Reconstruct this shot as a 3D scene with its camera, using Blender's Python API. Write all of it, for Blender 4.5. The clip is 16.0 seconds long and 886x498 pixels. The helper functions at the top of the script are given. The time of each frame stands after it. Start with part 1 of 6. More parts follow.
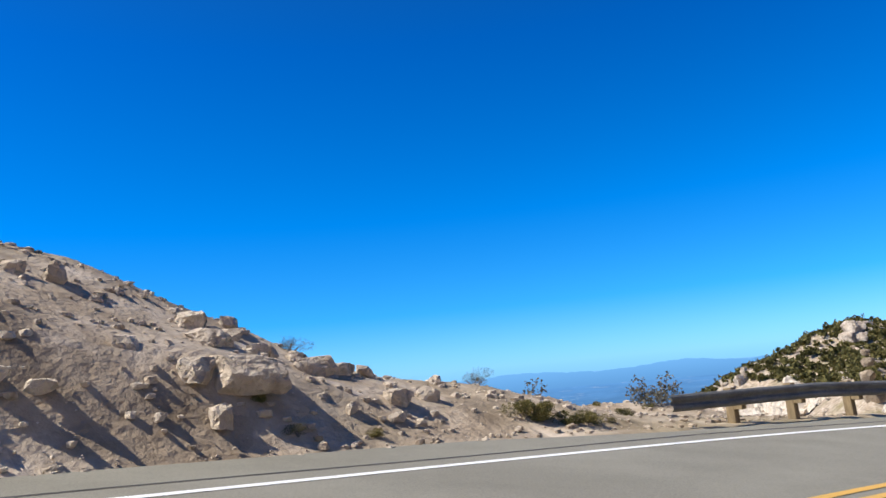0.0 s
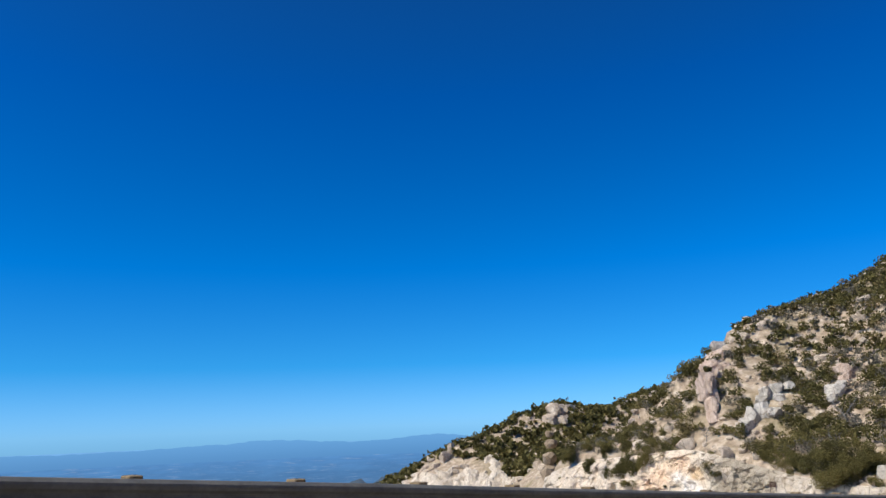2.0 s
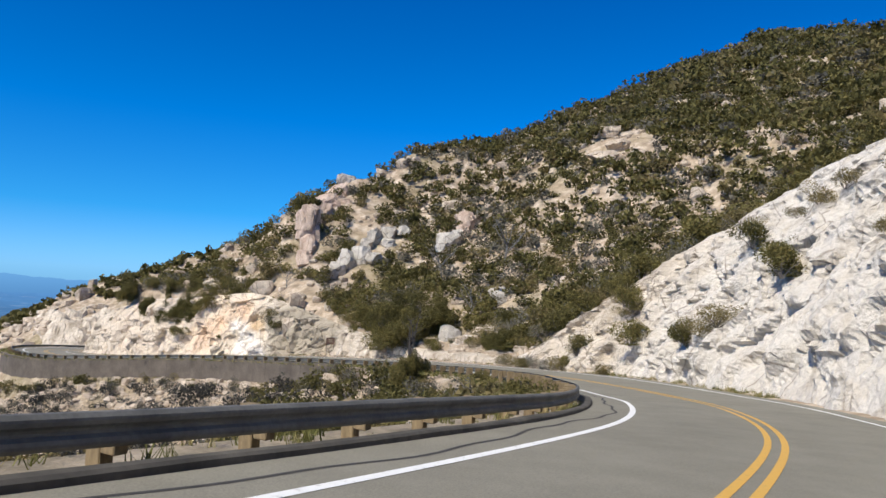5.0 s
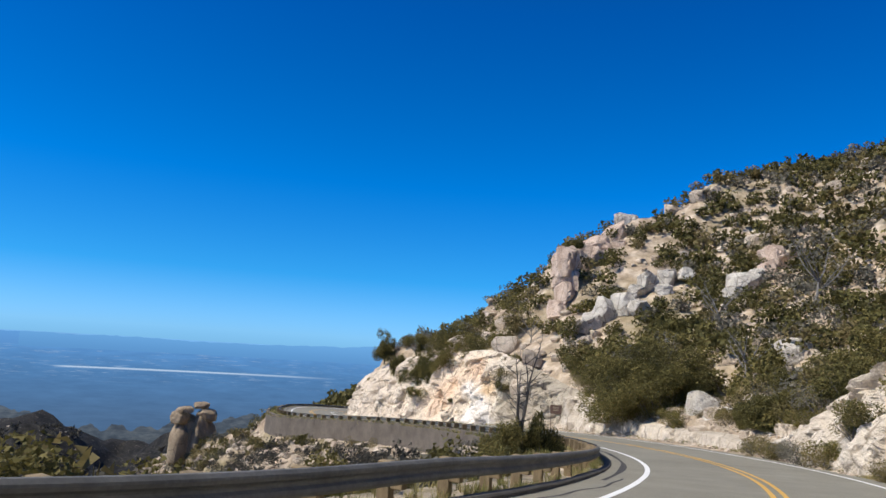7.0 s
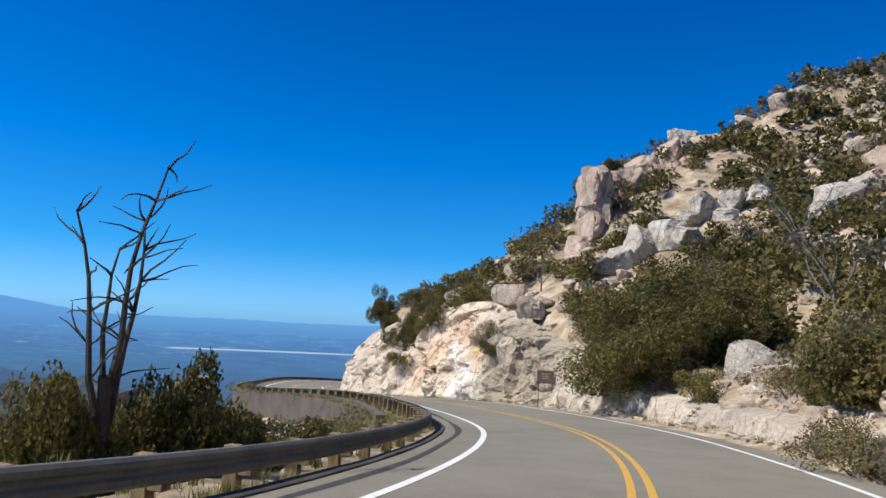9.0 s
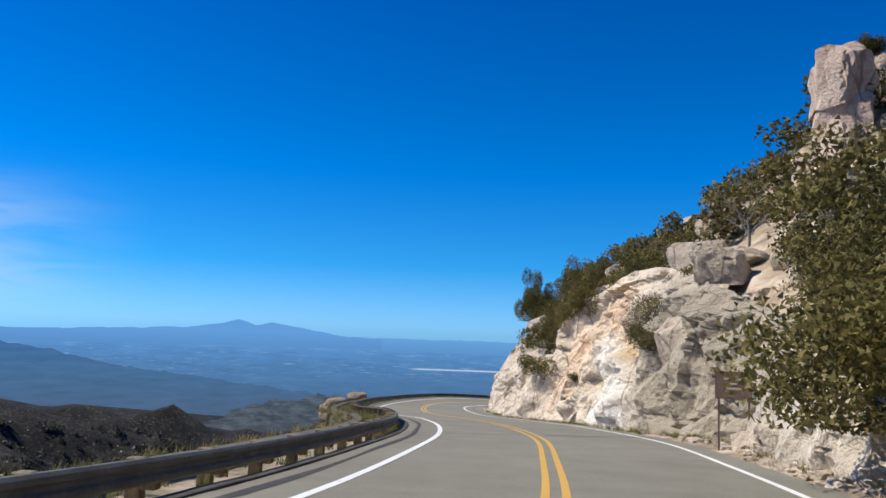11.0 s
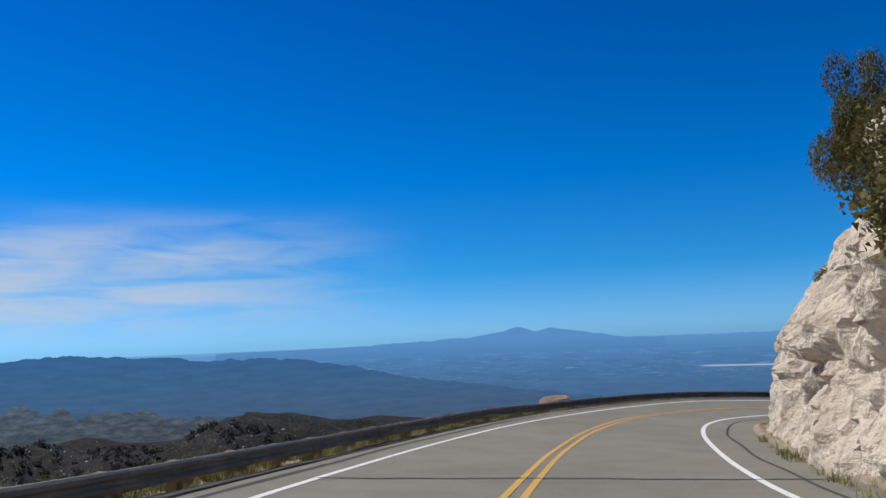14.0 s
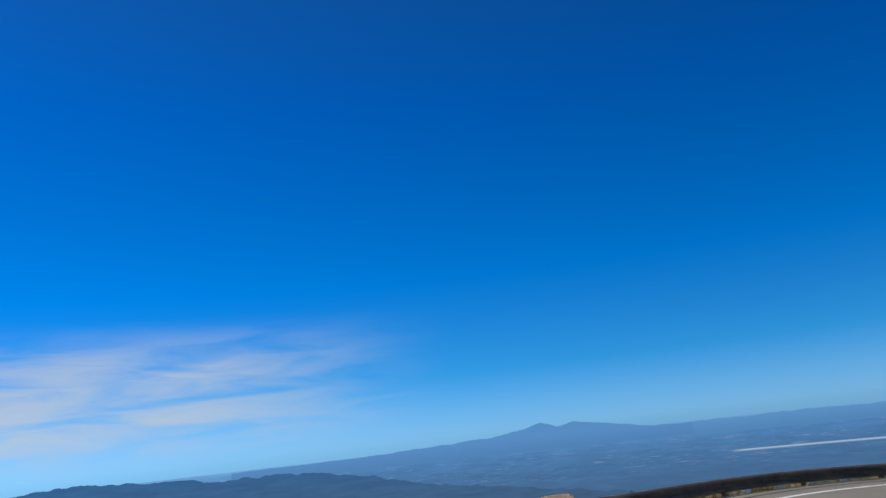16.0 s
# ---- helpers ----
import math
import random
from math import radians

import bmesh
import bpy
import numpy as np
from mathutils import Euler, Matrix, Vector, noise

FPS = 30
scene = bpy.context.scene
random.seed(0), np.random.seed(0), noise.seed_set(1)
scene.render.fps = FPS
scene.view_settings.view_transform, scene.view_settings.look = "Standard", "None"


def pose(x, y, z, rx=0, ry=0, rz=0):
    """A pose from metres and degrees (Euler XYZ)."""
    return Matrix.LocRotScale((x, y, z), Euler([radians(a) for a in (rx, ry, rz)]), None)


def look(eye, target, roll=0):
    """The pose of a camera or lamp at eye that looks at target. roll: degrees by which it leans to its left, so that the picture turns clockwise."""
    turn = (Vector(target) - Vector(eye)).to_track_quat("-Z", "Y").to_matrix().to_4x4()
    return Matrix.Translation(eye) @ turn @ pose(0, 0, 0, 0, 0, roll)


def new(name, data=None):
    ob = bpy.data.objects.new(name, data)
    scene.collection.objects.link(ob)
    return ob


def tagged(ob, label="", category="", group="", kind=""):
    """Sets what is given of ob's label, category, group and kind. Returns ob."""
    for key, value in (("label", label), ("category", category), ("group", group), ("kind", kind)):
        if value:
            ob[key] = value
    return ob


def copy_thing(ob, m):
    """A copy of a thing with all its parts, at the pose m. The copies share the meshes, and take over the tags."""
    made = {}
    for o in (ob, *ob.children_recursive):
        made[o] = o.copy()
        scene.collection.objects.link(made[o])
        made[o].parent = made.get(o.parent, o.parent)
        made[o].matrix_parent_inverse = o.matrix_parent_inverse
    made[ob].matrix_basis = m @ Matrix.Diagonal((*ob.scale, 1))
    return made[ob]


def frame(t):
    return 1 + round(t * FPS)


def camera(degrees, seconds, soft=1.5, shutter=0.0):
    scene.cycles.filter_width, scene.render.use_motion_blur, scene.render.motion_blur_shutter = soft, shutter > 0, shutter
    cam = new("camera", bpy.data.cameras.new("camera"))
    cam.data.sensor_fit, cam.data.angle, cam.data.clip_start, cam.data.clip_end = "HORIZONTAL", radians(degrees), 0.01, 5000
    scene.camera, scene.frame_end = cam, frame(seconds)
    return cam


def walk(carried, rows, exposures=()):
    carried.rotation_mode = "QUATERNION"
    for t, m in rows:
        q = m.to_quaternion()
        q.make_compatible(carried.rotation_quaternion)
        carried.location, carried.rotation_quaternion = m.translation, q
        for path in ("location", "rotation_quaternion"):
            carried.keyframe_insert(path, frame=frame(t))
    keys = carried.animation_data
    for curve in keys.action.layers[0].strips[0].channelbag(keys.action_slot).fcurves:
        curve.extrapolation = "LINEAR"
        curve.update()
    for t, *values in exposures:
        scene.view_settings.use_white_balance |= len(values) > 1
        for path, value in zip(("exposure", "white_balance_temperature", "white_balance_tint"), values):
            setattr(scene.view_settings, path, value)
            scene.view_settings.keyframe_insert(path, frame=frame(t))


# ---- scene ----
cam = camera(61.25, 16.0, soft=1.5)
PATH = [
    (0, (-22.256, -6.876, 4.912), (-22.356, 2.993, 6.522), -5.41),
    (0.5, (-17.014, -2.198, 4.433), (-15.523, 7.565, 5.997), -5.61),
    (1, (-11.211, 1.912, 3.951), (-8.663, 11.411, 5.761), -5.50),
    (1.5, (-4.978, 5.656, 3.450), (-2.404, 15.063, 5.659), -3.83),
    (2, (1.410, 9.488, 2.931), (4.258, 18.799, 5.209), -2.15),
    (2.5, (7.819, 13.502, 2.397), (11.133, 22.718, 4.417), -0.97),
    (3, (14.272, 17.351, 1.856), (18.302, 26.370, 3.412), -0.03),
    (3.5, (20.795, 20.626, 1.307), (25.587, 29.328, 2.448), 0.39),
    (4, (27.275, 23.332, 0.752), (32.693, 31.707, 1.470), 1.07),
    (4.2, (29.839, 24.333, 0.532), (35.441, 32.595, 1.129), 1.36),
    (4.7, (36.133, 26.796, -0.012), (41.976, 34.898, 0.458), 2.43),
    (5.25, (42.815, 29.587, -0.589), (48.487, 37.807, -0.076), 3.94),
    (5.8, (49.137, 32.527, -1.145), (53.875, 41.308, -0.467), 4.98),
    (6.3, (54.388, 35.487, -1.629), (57.521, 44.941, -0.732), 4.82),
    (6.5, (56.313, 36.782, -1.817), (58.733, 46.434, -0.821), 4.49),
    (7, (60.643, 40.390, -2.280), (61.880, 50.234, -1.030), 3.73),
    (7.5, (64.338, 44.664, -2.744), (65.517, 54.505, -1.415), 3.31),
    (8, (67.614, 49.567, -3.214), (68.544, 59.437, -1.907), 3.41),
    (8.5, (70.533, 54.871, -3.691), (71.348, 64.779, -2.606), 3.28),
    (9, (73.122, 60.275, -4.171), (73.135, 70.234, -3.260), 3.02),
    (9.5, (75.300, 65.595, -4.651), (74.059, 75.461, -3.595), 1.29),
    (9.7, (76.021, 67.767, -4.839), (74.512, 77.594, -3.770), 1.47),
    (10.2, (77.457, 73.352, -5.306), (75.401, 83.081, -4.248), 2.22),
    (10.75, (78.317, 79.771, -5.824), (75.587, 89.335, -4.777), 2.22),
    (11.3, (78.299, 86.451, -6.350), (74.990, 95.829, -5.299), 1.70),
    (11.8, (77.588, 92.703, -6.845), (73.992, 101.978, -5.825), 1.38),
    (12, (77.180, 95.244, -7.049), (73.484, 104.484, -6.066), 1.27),
    (12.5, (75.995, 101.640, -7.572), (71.721, 110.646, -6.794), 0.46),
    (13, (74.577, 107.941, -8.092), (69.470, 116.518, -7.501), -0.62),
    (13.5, (72.458, 113.874, -8.627), (66.665, 121.994, -7.917), -1.09),
    (14, (70.203, 119.365, -9.167), (64.037, 127.160, -8.065), -2.32),
    (14.5, (67.844, 124.479, -9.713), (61.569, 132.136, -8.302), -3.57),
    (15, (65.376, 129.427, -10.243), (59.023, 136.972, -8.600), -5.56),
    (15.5, (62.819, 134.434, -10.725), (56.459, 141.910, -8.812), -5.87),
    (16, (60.359, 139.600, -11.188), (54.300, 147.179, -8.772), -6.39),
]
walk(cam, [(t, look(eye, target, roll)) for t, eye, target, roll in PATH],
     exposures=((0.0, 0.45), (0.5, 0.17), (1.3, 0.05), (4.2, 0.16), (9.7, 0.14), (11.8, 0.0), (13.0, -0.26), (14.0, -0.24), (16.0, -0.26)))

# ------------------------------------------------------------------ light
SUN_AZ, SUN_EL = 100.0, 48.0          # degrees to the left of +y, and above the horizon
world = bpy.data.worlds.new("sky")
scene.world = world
world.use_nodes = True
wn, wl = world.node_tree.nodes, world.node_tree.links
wn.clear()
w_out, w_bg = wn.new("ShaderNodeOutputWorld"), wn.new("ShaderNodeBackground")
sky = wn.new("ShaderNodeTexSky")
sky.sky_type, sky.sun_disc = "NISHITA", False
sky.sun_elevation, sky.sun_rotation = radians(SUN_EL), radians(-SUN_AZ)
sky.altitude, sky.air_density, sky.dust_density, sky.ozone_density = 2000, 1.0, 0.6, 3.0
# thin cirrus low over the valley
geo_w = wn.new("ShaderNodeTexCoord")
sep_w = wn.new("ShaderNodeSeparateXYZ")
wl.new(geo_w.outputs["Generated"], sep_w.inputs[0])


def wmath(op, a, b=None, clamp=False):
    n = wn.new("ShaderNodeMath")
    n.operation, n.use_clamp = op, clamp
    for k, v in enumerate((a, b)):
        if v is None:
            continue
        if isinstance(v, (int, float)):
            n.inputs[k].default_value = v
        else:
            wl.new(v, n.inputs[k])
    return n.outputs[0]


def wrange(v, a, b):
    n = wn.new("ShaderNodeMapRange")
    n.interpolation_type = "SMOOTHSTEP"
    n.inputs[1].default_value, n.inputs[2].default_value = a, b
    wl.new(v, n.inputs[0])
    return n.outputs[0]


az_w = wmath("ARCTAN2", wmath("MULTIPLY", sep_w.outputs[0], -1.0), sep_w.outputs[1])
el_w = wmath("ARCSINE", sep_w.outputs[2])
cmb = wn.new("ShaderNodeCombineXYZ")
wl.new(wmath("MULTIPLY", az_w, 7.0), cmb.inputs[0])
wl.new(wmath("MULTIPLY", el_w, 42.0), cmb.inputs[1])
cn = wn.new("ShaderNodeTexNoise")
cn.inputs["Scale"].default_value, cn.inputs["Detail"].default_value, cn.inputs["Roughness"].default_value = 1.0, 5, 0.5
cn.inputs["Distortion"].default_value = 0.6
wl.new(cmb.outputs[0], cn.inputs["Vector"])
bank_az = wmath("MULTIPLY", wrange(az_w, radians(38), radians(62)), wrange(az_w, radians(120), radians(90)))
bank_el = wmath("MULTIPLY", wrange(el_w, radians(-0.5), radians(3.0)), wrange(el_w, radians(10.5), radians(6.0)))
cloud = wmath("MULTIPLY", wmath("MULTIPLY", bank_az, bank_el), wrange(cn.outputs["Fac"], 0.12, 0.72))
cloud = wmath("MULTIPLY", cloud, 0.74)
# deep blue of dry high air: the sky's brightness, tinted by height above the horizon
bw = wn.new("ShaderNodeRGBToBW")
wl.new(sky.outputs[0], bw.inputs[0])
tint = wn.new("ShaderNodeValToRGB")
for _ in range(3):
    tint.color_ramp.elements.new(0.5)
for e_, p_, c_ in zip(tint.color_ramp.elements, (0.0, 0.10, 0.26, 0.55, 1.0),
                      ((0.37, 0.90, 1.46), (0.08, 0.78, 1.86), (0.0, 0.74, 2.58), (0.0, 0.60, 2.7), (0.06, 0.52, 2.0))):
    e_.position, e_.color = p_, (*c_, 1)
wl.new(wmath("DIVIDE", el_w, radians(45), True), tint.inputs["Fac"])
sat = wn.new("ShaderNodeMixRGB")
sat.blend_type = "MULTIPLY"
sat.inputs[0].default_value = 1.0
wl.new(tint.outputs[0], sat.inputs[1])
wl.new(bw.outputs[0], sat.inputs[2])
cmix = wn.new("ShaderNodeMixRGB")
cmix.inputs[2].default_value = (7.2, 7.8, 8.6, 1)
wl.new(cloud, cmix.inputs[0])
wl.new(sat.outputs[0], cmix.inputs[1])
wl.new(cmix.outputs[0], w_bg.inputs["Color"])
w_bg.inputs["Strength"].default_value = 0.091
wl.new(w_bg.outputs[0], w_out.inputs["Surface"])

sun = new("sun", bpy.data.lights.new("sun", "SUN"))
sun.data.energy, sun.data.angle, sun.data.color = 5.0, radians(0.53), (1.0, 0.94, 0.83)
sx, sy = -math.sin(radians(SUN_AZ)), math.cos(radians(SUN_AZ))
sun.matrix_world = look((sx * 100, sy * 100, 100 * math.tan(radians(SUN_EL))), (0, 0, 0))
scene.view_settings.exposure = 0.0


# ------------------------------------------------------------------ materials
def material(name):
    m = bpy.data.materials.new(name)
    m.use_nodes = True
    return m, m.node_tree.nodes, m.node_tree.links, m.node_tree.nodes["Principled BSDF"]


def tex(n, l, kind, scale, detail=4.0, rough=0.55, vector=None, stretch=None):
    t = n.new("ShaderNodeTex" + kind)
    t.inputs["Scale"].default_value = scale
    if kind == "Noise":
        t.inputs["Detail"].default_value, t.inputs["Roughness"].default_value = detail, rough
    src = vector
    if src is None:
        src = n.new("ShaderNodeNewGeometry").outputs["Position"]
    if stretch:
        mp = n.new("ShaderNodeMapping")
        mp.inputs["Scale"].default_value = stretch
        l.new(src, mp.inputs["Vector"])
        src = mp.outputs[0]
    l.new(src, t.inputs["Vector"])
    return t


def ramp(n, l, fac, stops):
    r = n.new("ShaderNodeValToRGB")
    while len(r.color_ramp.elements) < len(stops):
        r.color_ramp.elements.new(0.5)
    for e, (p, c) in zip(r.color_ramp.elements, stops):
        e.position, e.color = p, (*c, 1)
    l.new(fac, r.inputs["Fac"])
    return r.outputs["Color"]


def mix(n, l, fac, a, b, blend="MIX"):
    m = n.new("ShaderNodeMixRGB")
    m.blend_type = blend
    for k, v in enumerate((fac, a, b)):
        if isinstance(v, (int, float)):
            m.inputs[k].default_value = v
        elif isinstance(v, tuple):
            m.inputs[k].default_value = (*v, 1)
        else:
            l.new(v, m.inputs[k])
    return m.outputs[0]


def bump(n, l, bsdf, height, strength, distance):
    b = n.new("ShaderNodeBump")
    b.inputs["Strength"].default_value, b.inputs["Distance"].default_value = strength, distance
    l.new(height, b.inputs["Height"])
    l.new(b.outputs[0], bsdf.inputs["Normal"])


def near_point(n, l, at, radius, soft):
    """1 near a place, falling to 0: the shape of a stain."""
    d = n.new("ShaderNodeVectorMath")
    d.operation = "DISTANCE"
    l.new(n.new("ShaderNodeNewGeometry").outputs["Position"], d.inputs[0])
    d.inputs[1].default_value = at
    r = n.new("ShaderNodeMapRange")
    r.interpolation_type = "SMOOTHSTEP"
    r.inputs[1].default_value, r.inputs[2].default_value = radius + soft, radius
    l.new(d.outputs["Value"], r.inputs[0])
    return r.outputs[0]


def mat_asphalt():
    m, n, l, b = material("worn_asphalt")
    big = tex(n, l, "Noise", 0.22, 5)
    fine = tex(n, l, "Noise", 45, 3)
    streak = tex(n, l, "Noise", 0.9, 4)
    c = ramp(n, l, big.outputs["Fac"], [(0.3, (0.190, 0.177, 0.138)), (0.7, (0.252, 0.238, 0.188))])
    c = mix(n, l, 0.35, c, ramp(n, l, streak.outputs["Fac"], [(0.35, (0.163, 0.150, 0.116)), (0.7, (0.268, 0.252, 0.202))]))
    c = mix(n, l, 0.5, c, ramp(n, l, fine.outputs["Fac"], [(0.3, (0.55, 0.55, 0.55)), (0.7, (1.25, 1.25, 1.25))]), "MULTIPLY")
    l.new(c, b.inputs["Base Color"])
    b.inputs["Roughness"].default_value = 0.9
    bump(n, l, b, fine.outputs["Fac"], 0.35, 0.01)
    return m


def mat_paint(name, col, dark):
    m, n, l, b = material(name)
    wear = tex(n, l, "Noise", 9, 5, 0.65)
    c = ramp(n, l, wear.outputs["Fac"], [(0.28, dark), (0.42, col)])
    l.new(c, b.inputs["Base Color"])
    b.inputs["Roughness"].default_value = 0.7
    return m


def mat_plain(name, a, c2, scale, rough=0.85, bumps=0.3, dist=0.02, metal=0.0, stretch=None):
    m, n, l, b = material(name)
    t1 = tex(n, l, "Noise", scale, 5, 0.6, stretch=stretch)
    t2 = tex(n, l, "Noise", scale * 9, 3, 0.6, stretch=stretch)
    c = ramp(n, l, t1.outputs["Fac"], [(0.3, a), (0.7, c2)])
    c = mix(n, l, 0.45, c, ramp(n, l, t2.outputs["Fac"], [(0.3, (0.6, 0.6, 0.6)), (0.72, (1.2, 1.2, 1.2))]), "MULTIPLY")
    l.new(c, b.inputs["Base Color"])
    b.inputs["Roughness"].default_value, b.inputs["Metallic"].default_value = rough, metal
    bump(n, l, b, t2.outputs["Fac"], bumps, dist)
    return m


def mat_ground():
    m, n, l, b = material("rocky_soil")
    b.inputs["Specular IOR Level"].default_value = 0.1
    big = tex(n, l, "Noise", 0.06, 6)
    mid = tex(n, l, "Noise", 0.6, 6, 0.65)
    fine = tex(n, l, "Noise", 6, 4, 0.6)
    cell = tex(n, l, "Voronoi", 1.3)
    c = ramp(n, l, mid.outputs["Fac"], [(0.28, (0.21, 0.16, 0.11)), (0.48, (0.37, 0.295, 0.215)), (0.68, (0.58, 0.49, 0.39))])
    grass = ramp(n, l, fine.outputs["Fac"], [(0.3, (0.13, 0.115, 0.05)), (0.7, (0.30, 0.25, 0.13))])
    g = n.new("ShaderNodeMapRange")
    g.inputs[1].default_value, g.inputs[2].default_value = 0.50, 0.74
    l.new(big.outputs["Fac"], g.inputs[0])
    c = mix(n, l, g.outputs[0], c, grass)
    c = mix(n, l, 0.4, c, ramp(n, l, cell.outputs["Color"], [(0.1, (0.6, 0.6, 0.6)), (0.9, (1.3, 1.27, 1.22))]), "MULTIPLY")
    # burnt scrub on the hills across the canyon
    pos = n.new("ShaderNodeNewGeometry")
    sp = n.new("ShaderNodeSeparateXYZ")
    l.new(pos.outputs["Position"], sp.inputs[0])
    west = n.new("ShaderNodeMapRange")
    west.inputs[1].default_value, west.inputs[2].default_value = 44, 22
    l.new(sp.outputs[0], west.inputs[0])
    inv_ = n.new("ShaderNodeMath")
    inv_.operation = "SUBTRACT"
    inv_.inputs[0].default_value = 1.0
    l.new(near_point(n, l, (68, 85, -8), 48, 34), inv_.inputs[1])
    far = n.new("ShaderNodeMath")
    far.operation = "MULTIPLY"
    l.new(inv_.outputs[0], far.inputs[0])
    l.new(west.outputs[0], far.inputs[1])
    north = n.new("ShaderNodeMapRange")
    north.inputs[1].default_value, north.inputs[2].default_value = 55, 85
    l.new(sp.outputs[1], north.inputs[0])
    both = n.new("ShaderNodeMath")
    both.operation = "MULTIPLY"
    l.new(far.outputs[0], both.inputs[0])
    l.new(north.outputs[0], both.inputs[1])
    scrub = tex(n, l, "Noise", 0.09, 8, 0.7)
    burnt = ramp(n, l, scrub.outputs["Fac"], [(0.40, (0.014, 0.0145, 0.016)), (0.62, (0.030, 0.029, 0.027)), (0.76, (0.12, 0.108, 0.09))])
    scr2 = tex(n, l, "Noise", 0.55, 6, 0.7)
    burnt = mix(n, l, 0.8, burnt, ramp(n, l, scr2.outputs["Fac"], [(0.35, (0.4, 0.4, 0.4)), (0.65, (1.9, 1.85, 1.75))]), "MULTIPLY")
    burnt = mix(n, l, ramp(n, l, scr2.outputs["Fac"], [(0.62, (0, 0, 0)), (0.67, (0.85, 0.85, 0.85))]), burnt, (0.24, 0.215, 0.18))
    c = mix(n, l, both.outputs[0], c, burnt)
    l.new(c, b.inputs["Base Color"])
    b.inputs["Roughness"].default_value = 0.95
    bump(n, l, b, fine.outputs["Fac"], 0.6, 0.12)
    return m


def mat_rock(name, low, midc, high, stain=False):
    m, n, l, b = material(name)
    big = tex(n, l, "Noise", 0.28, 6, 0.6)
    vert = tex(n, l, "Noise", 0.9, 6, 0.65, stretch=(1.0, 1.0, 0.35))
    fine = tex(n, l, "Noise", 5, 5, 0.65)
    crack = n.new("ShaderNodeTexVoronoi")
    crack.feature = "DISTANCE_TO_EDGE"
    crack.inputs["Scale"].default_value = 0.55
    mp = n.new("ShaderNodeMapping")
    mp.inputs["Scale"].default_value = (1, 1, 0.6)
    wob = mix(n, l, 0.25, n.new("ShaderNodeNewGeometry").outputs["Position"], vert.outputs["Color"], "ADD")
    l.new(wob, mp.inputs["Vector"])
    l.new(mp.outputs[0], crack.inputs["Vector"])
    c = ramp(n, l, big.outputs["Fac"], [(0.3, low), (0.48, midc), (0.66, high)])
    c = mix(n, l, 0.45, c, ramp(n, l, vert.outputs["Fac"], [(0.32, low), (0.62, high)]))
    if stain:
        streaky = ramp(n, l, vert.outputs["Fac"], [(0.32, (0.25, 0.25, 0.25)), (0.58, (1, 1, 1))])
        # cream rock round the bend, chalky rock by the first leg
        c = mix(n, l, mix(n, l, 0.6, near_point(n, l, (72.4, 125.5, -7.5), 6.5, 4.5), vert.outputs["Fac"], "MULTIPLY"), c, (0.82, 0.69, 0.525))
        c = mix(n, l, mix(n, l, 0.6, near_point(n, l, (66.5, 137.0, -9.0), 7.0, 7.0), vert.outputs["Fac"], "MULTIPLY"), c, (0.72, 0.61, 0.485))
        c = mix(n, l, mix(n, l, 0.8, near_point(n, l, (66, 39, 0), 22.0, 8.0), streaky, "MULTIPLY"), c, (0.66, 0.615, 0.545))
        # grey-tan blocks south of the streak
        c = mix(n, l, mix(n, l, 0.5, near_point(n, l, (78.6, 110.5, -7.0), 4.6, 2.2), streaky, "MULTIPLY"), c, (0.40, 0.345, 0.26))
        # orange seams and the white streak
        for q, r0, r1, col in (((75.2, 121.6, -4.9), 0.5, 2.0, (0.78, 0.55, 0.37)), ((76.1, 119.0, -6.4), 0.5, 1.3, (0.66, 0.47, 0.27)),
                               ((73.2, 124.6, -7.0), 0.8, 2.6, (0.78, 0.55, 0.37)), ((71.6, 126.8, -8.8), 0.6, 2.6, (0.74, 0.54, 0.38))):
            c = mix(n, l, mix(n, l, 0.45, near_point(n, l, q, r0, r1), vert.outputs["Fac"], "MULTIPLY"), c, col)
        white = None
        for q, r0, r1 in (((75.6, 116.6, -10.2), 0.6, 1.0), ((75.5, 117.4, -9.0), 0.4, 1.0), ((75.3, 118.6, -8.1), 0.3, 1.1), ((74.9, 120.2, -7.4), 0.3, 1.2), ((74.5, 121.7, -6.8), 0.2, 1.2), ((74.6, 119.9, -9.4), 0.5, 1.6)):
            p = near_point(n, l, q, r0, r1)
            white = p if white is None else mix(n, l, 1.0, white, p, "LIGHTEN")
        c = mix(n, l, mix(n, l, 0.6, white, streaky, "MULTIPLY"), c, (0.90, 0.86, 0.80))
    dark = ramp(n, l, crack.outputs["Distance"], [(0.0, (0.30, 0.26, 0.22)), (0.035, (1, 1, 1))])
    c = mix(n, l, mix(n, l, 0.7, (0.75, 0.75, 0.75), ramp(n, l, big.outputs["Fac"], [(0.42, (0, 0, 0)), (0.58, (1, 1, 1))]), "MULTIPLY"), c, dark, "MULTIPLY")
    c = mix(n, l, 0.45, c, ramp(n, l, fine.outputs["Fac"], [(0.3, (0.62, 0.60, 0.58)), (0.7, (1.2, 1.2, 1.2))]), "MULTIPLY")
    l.new(c, b.inputs["Base Color"])
    b.inputs["Roughness"].default_value = 0.92
    h = n.new("ShaderNodeMath")
    h.operation = "ADD"
    l.new(fine.outputs["Fac"], h.inputs[0])
    l.new(vert.outputs["Fac"], h.inputs[1])
    bump(n, l, b, h.outputs[0], 0.9, 0.22)
    return m


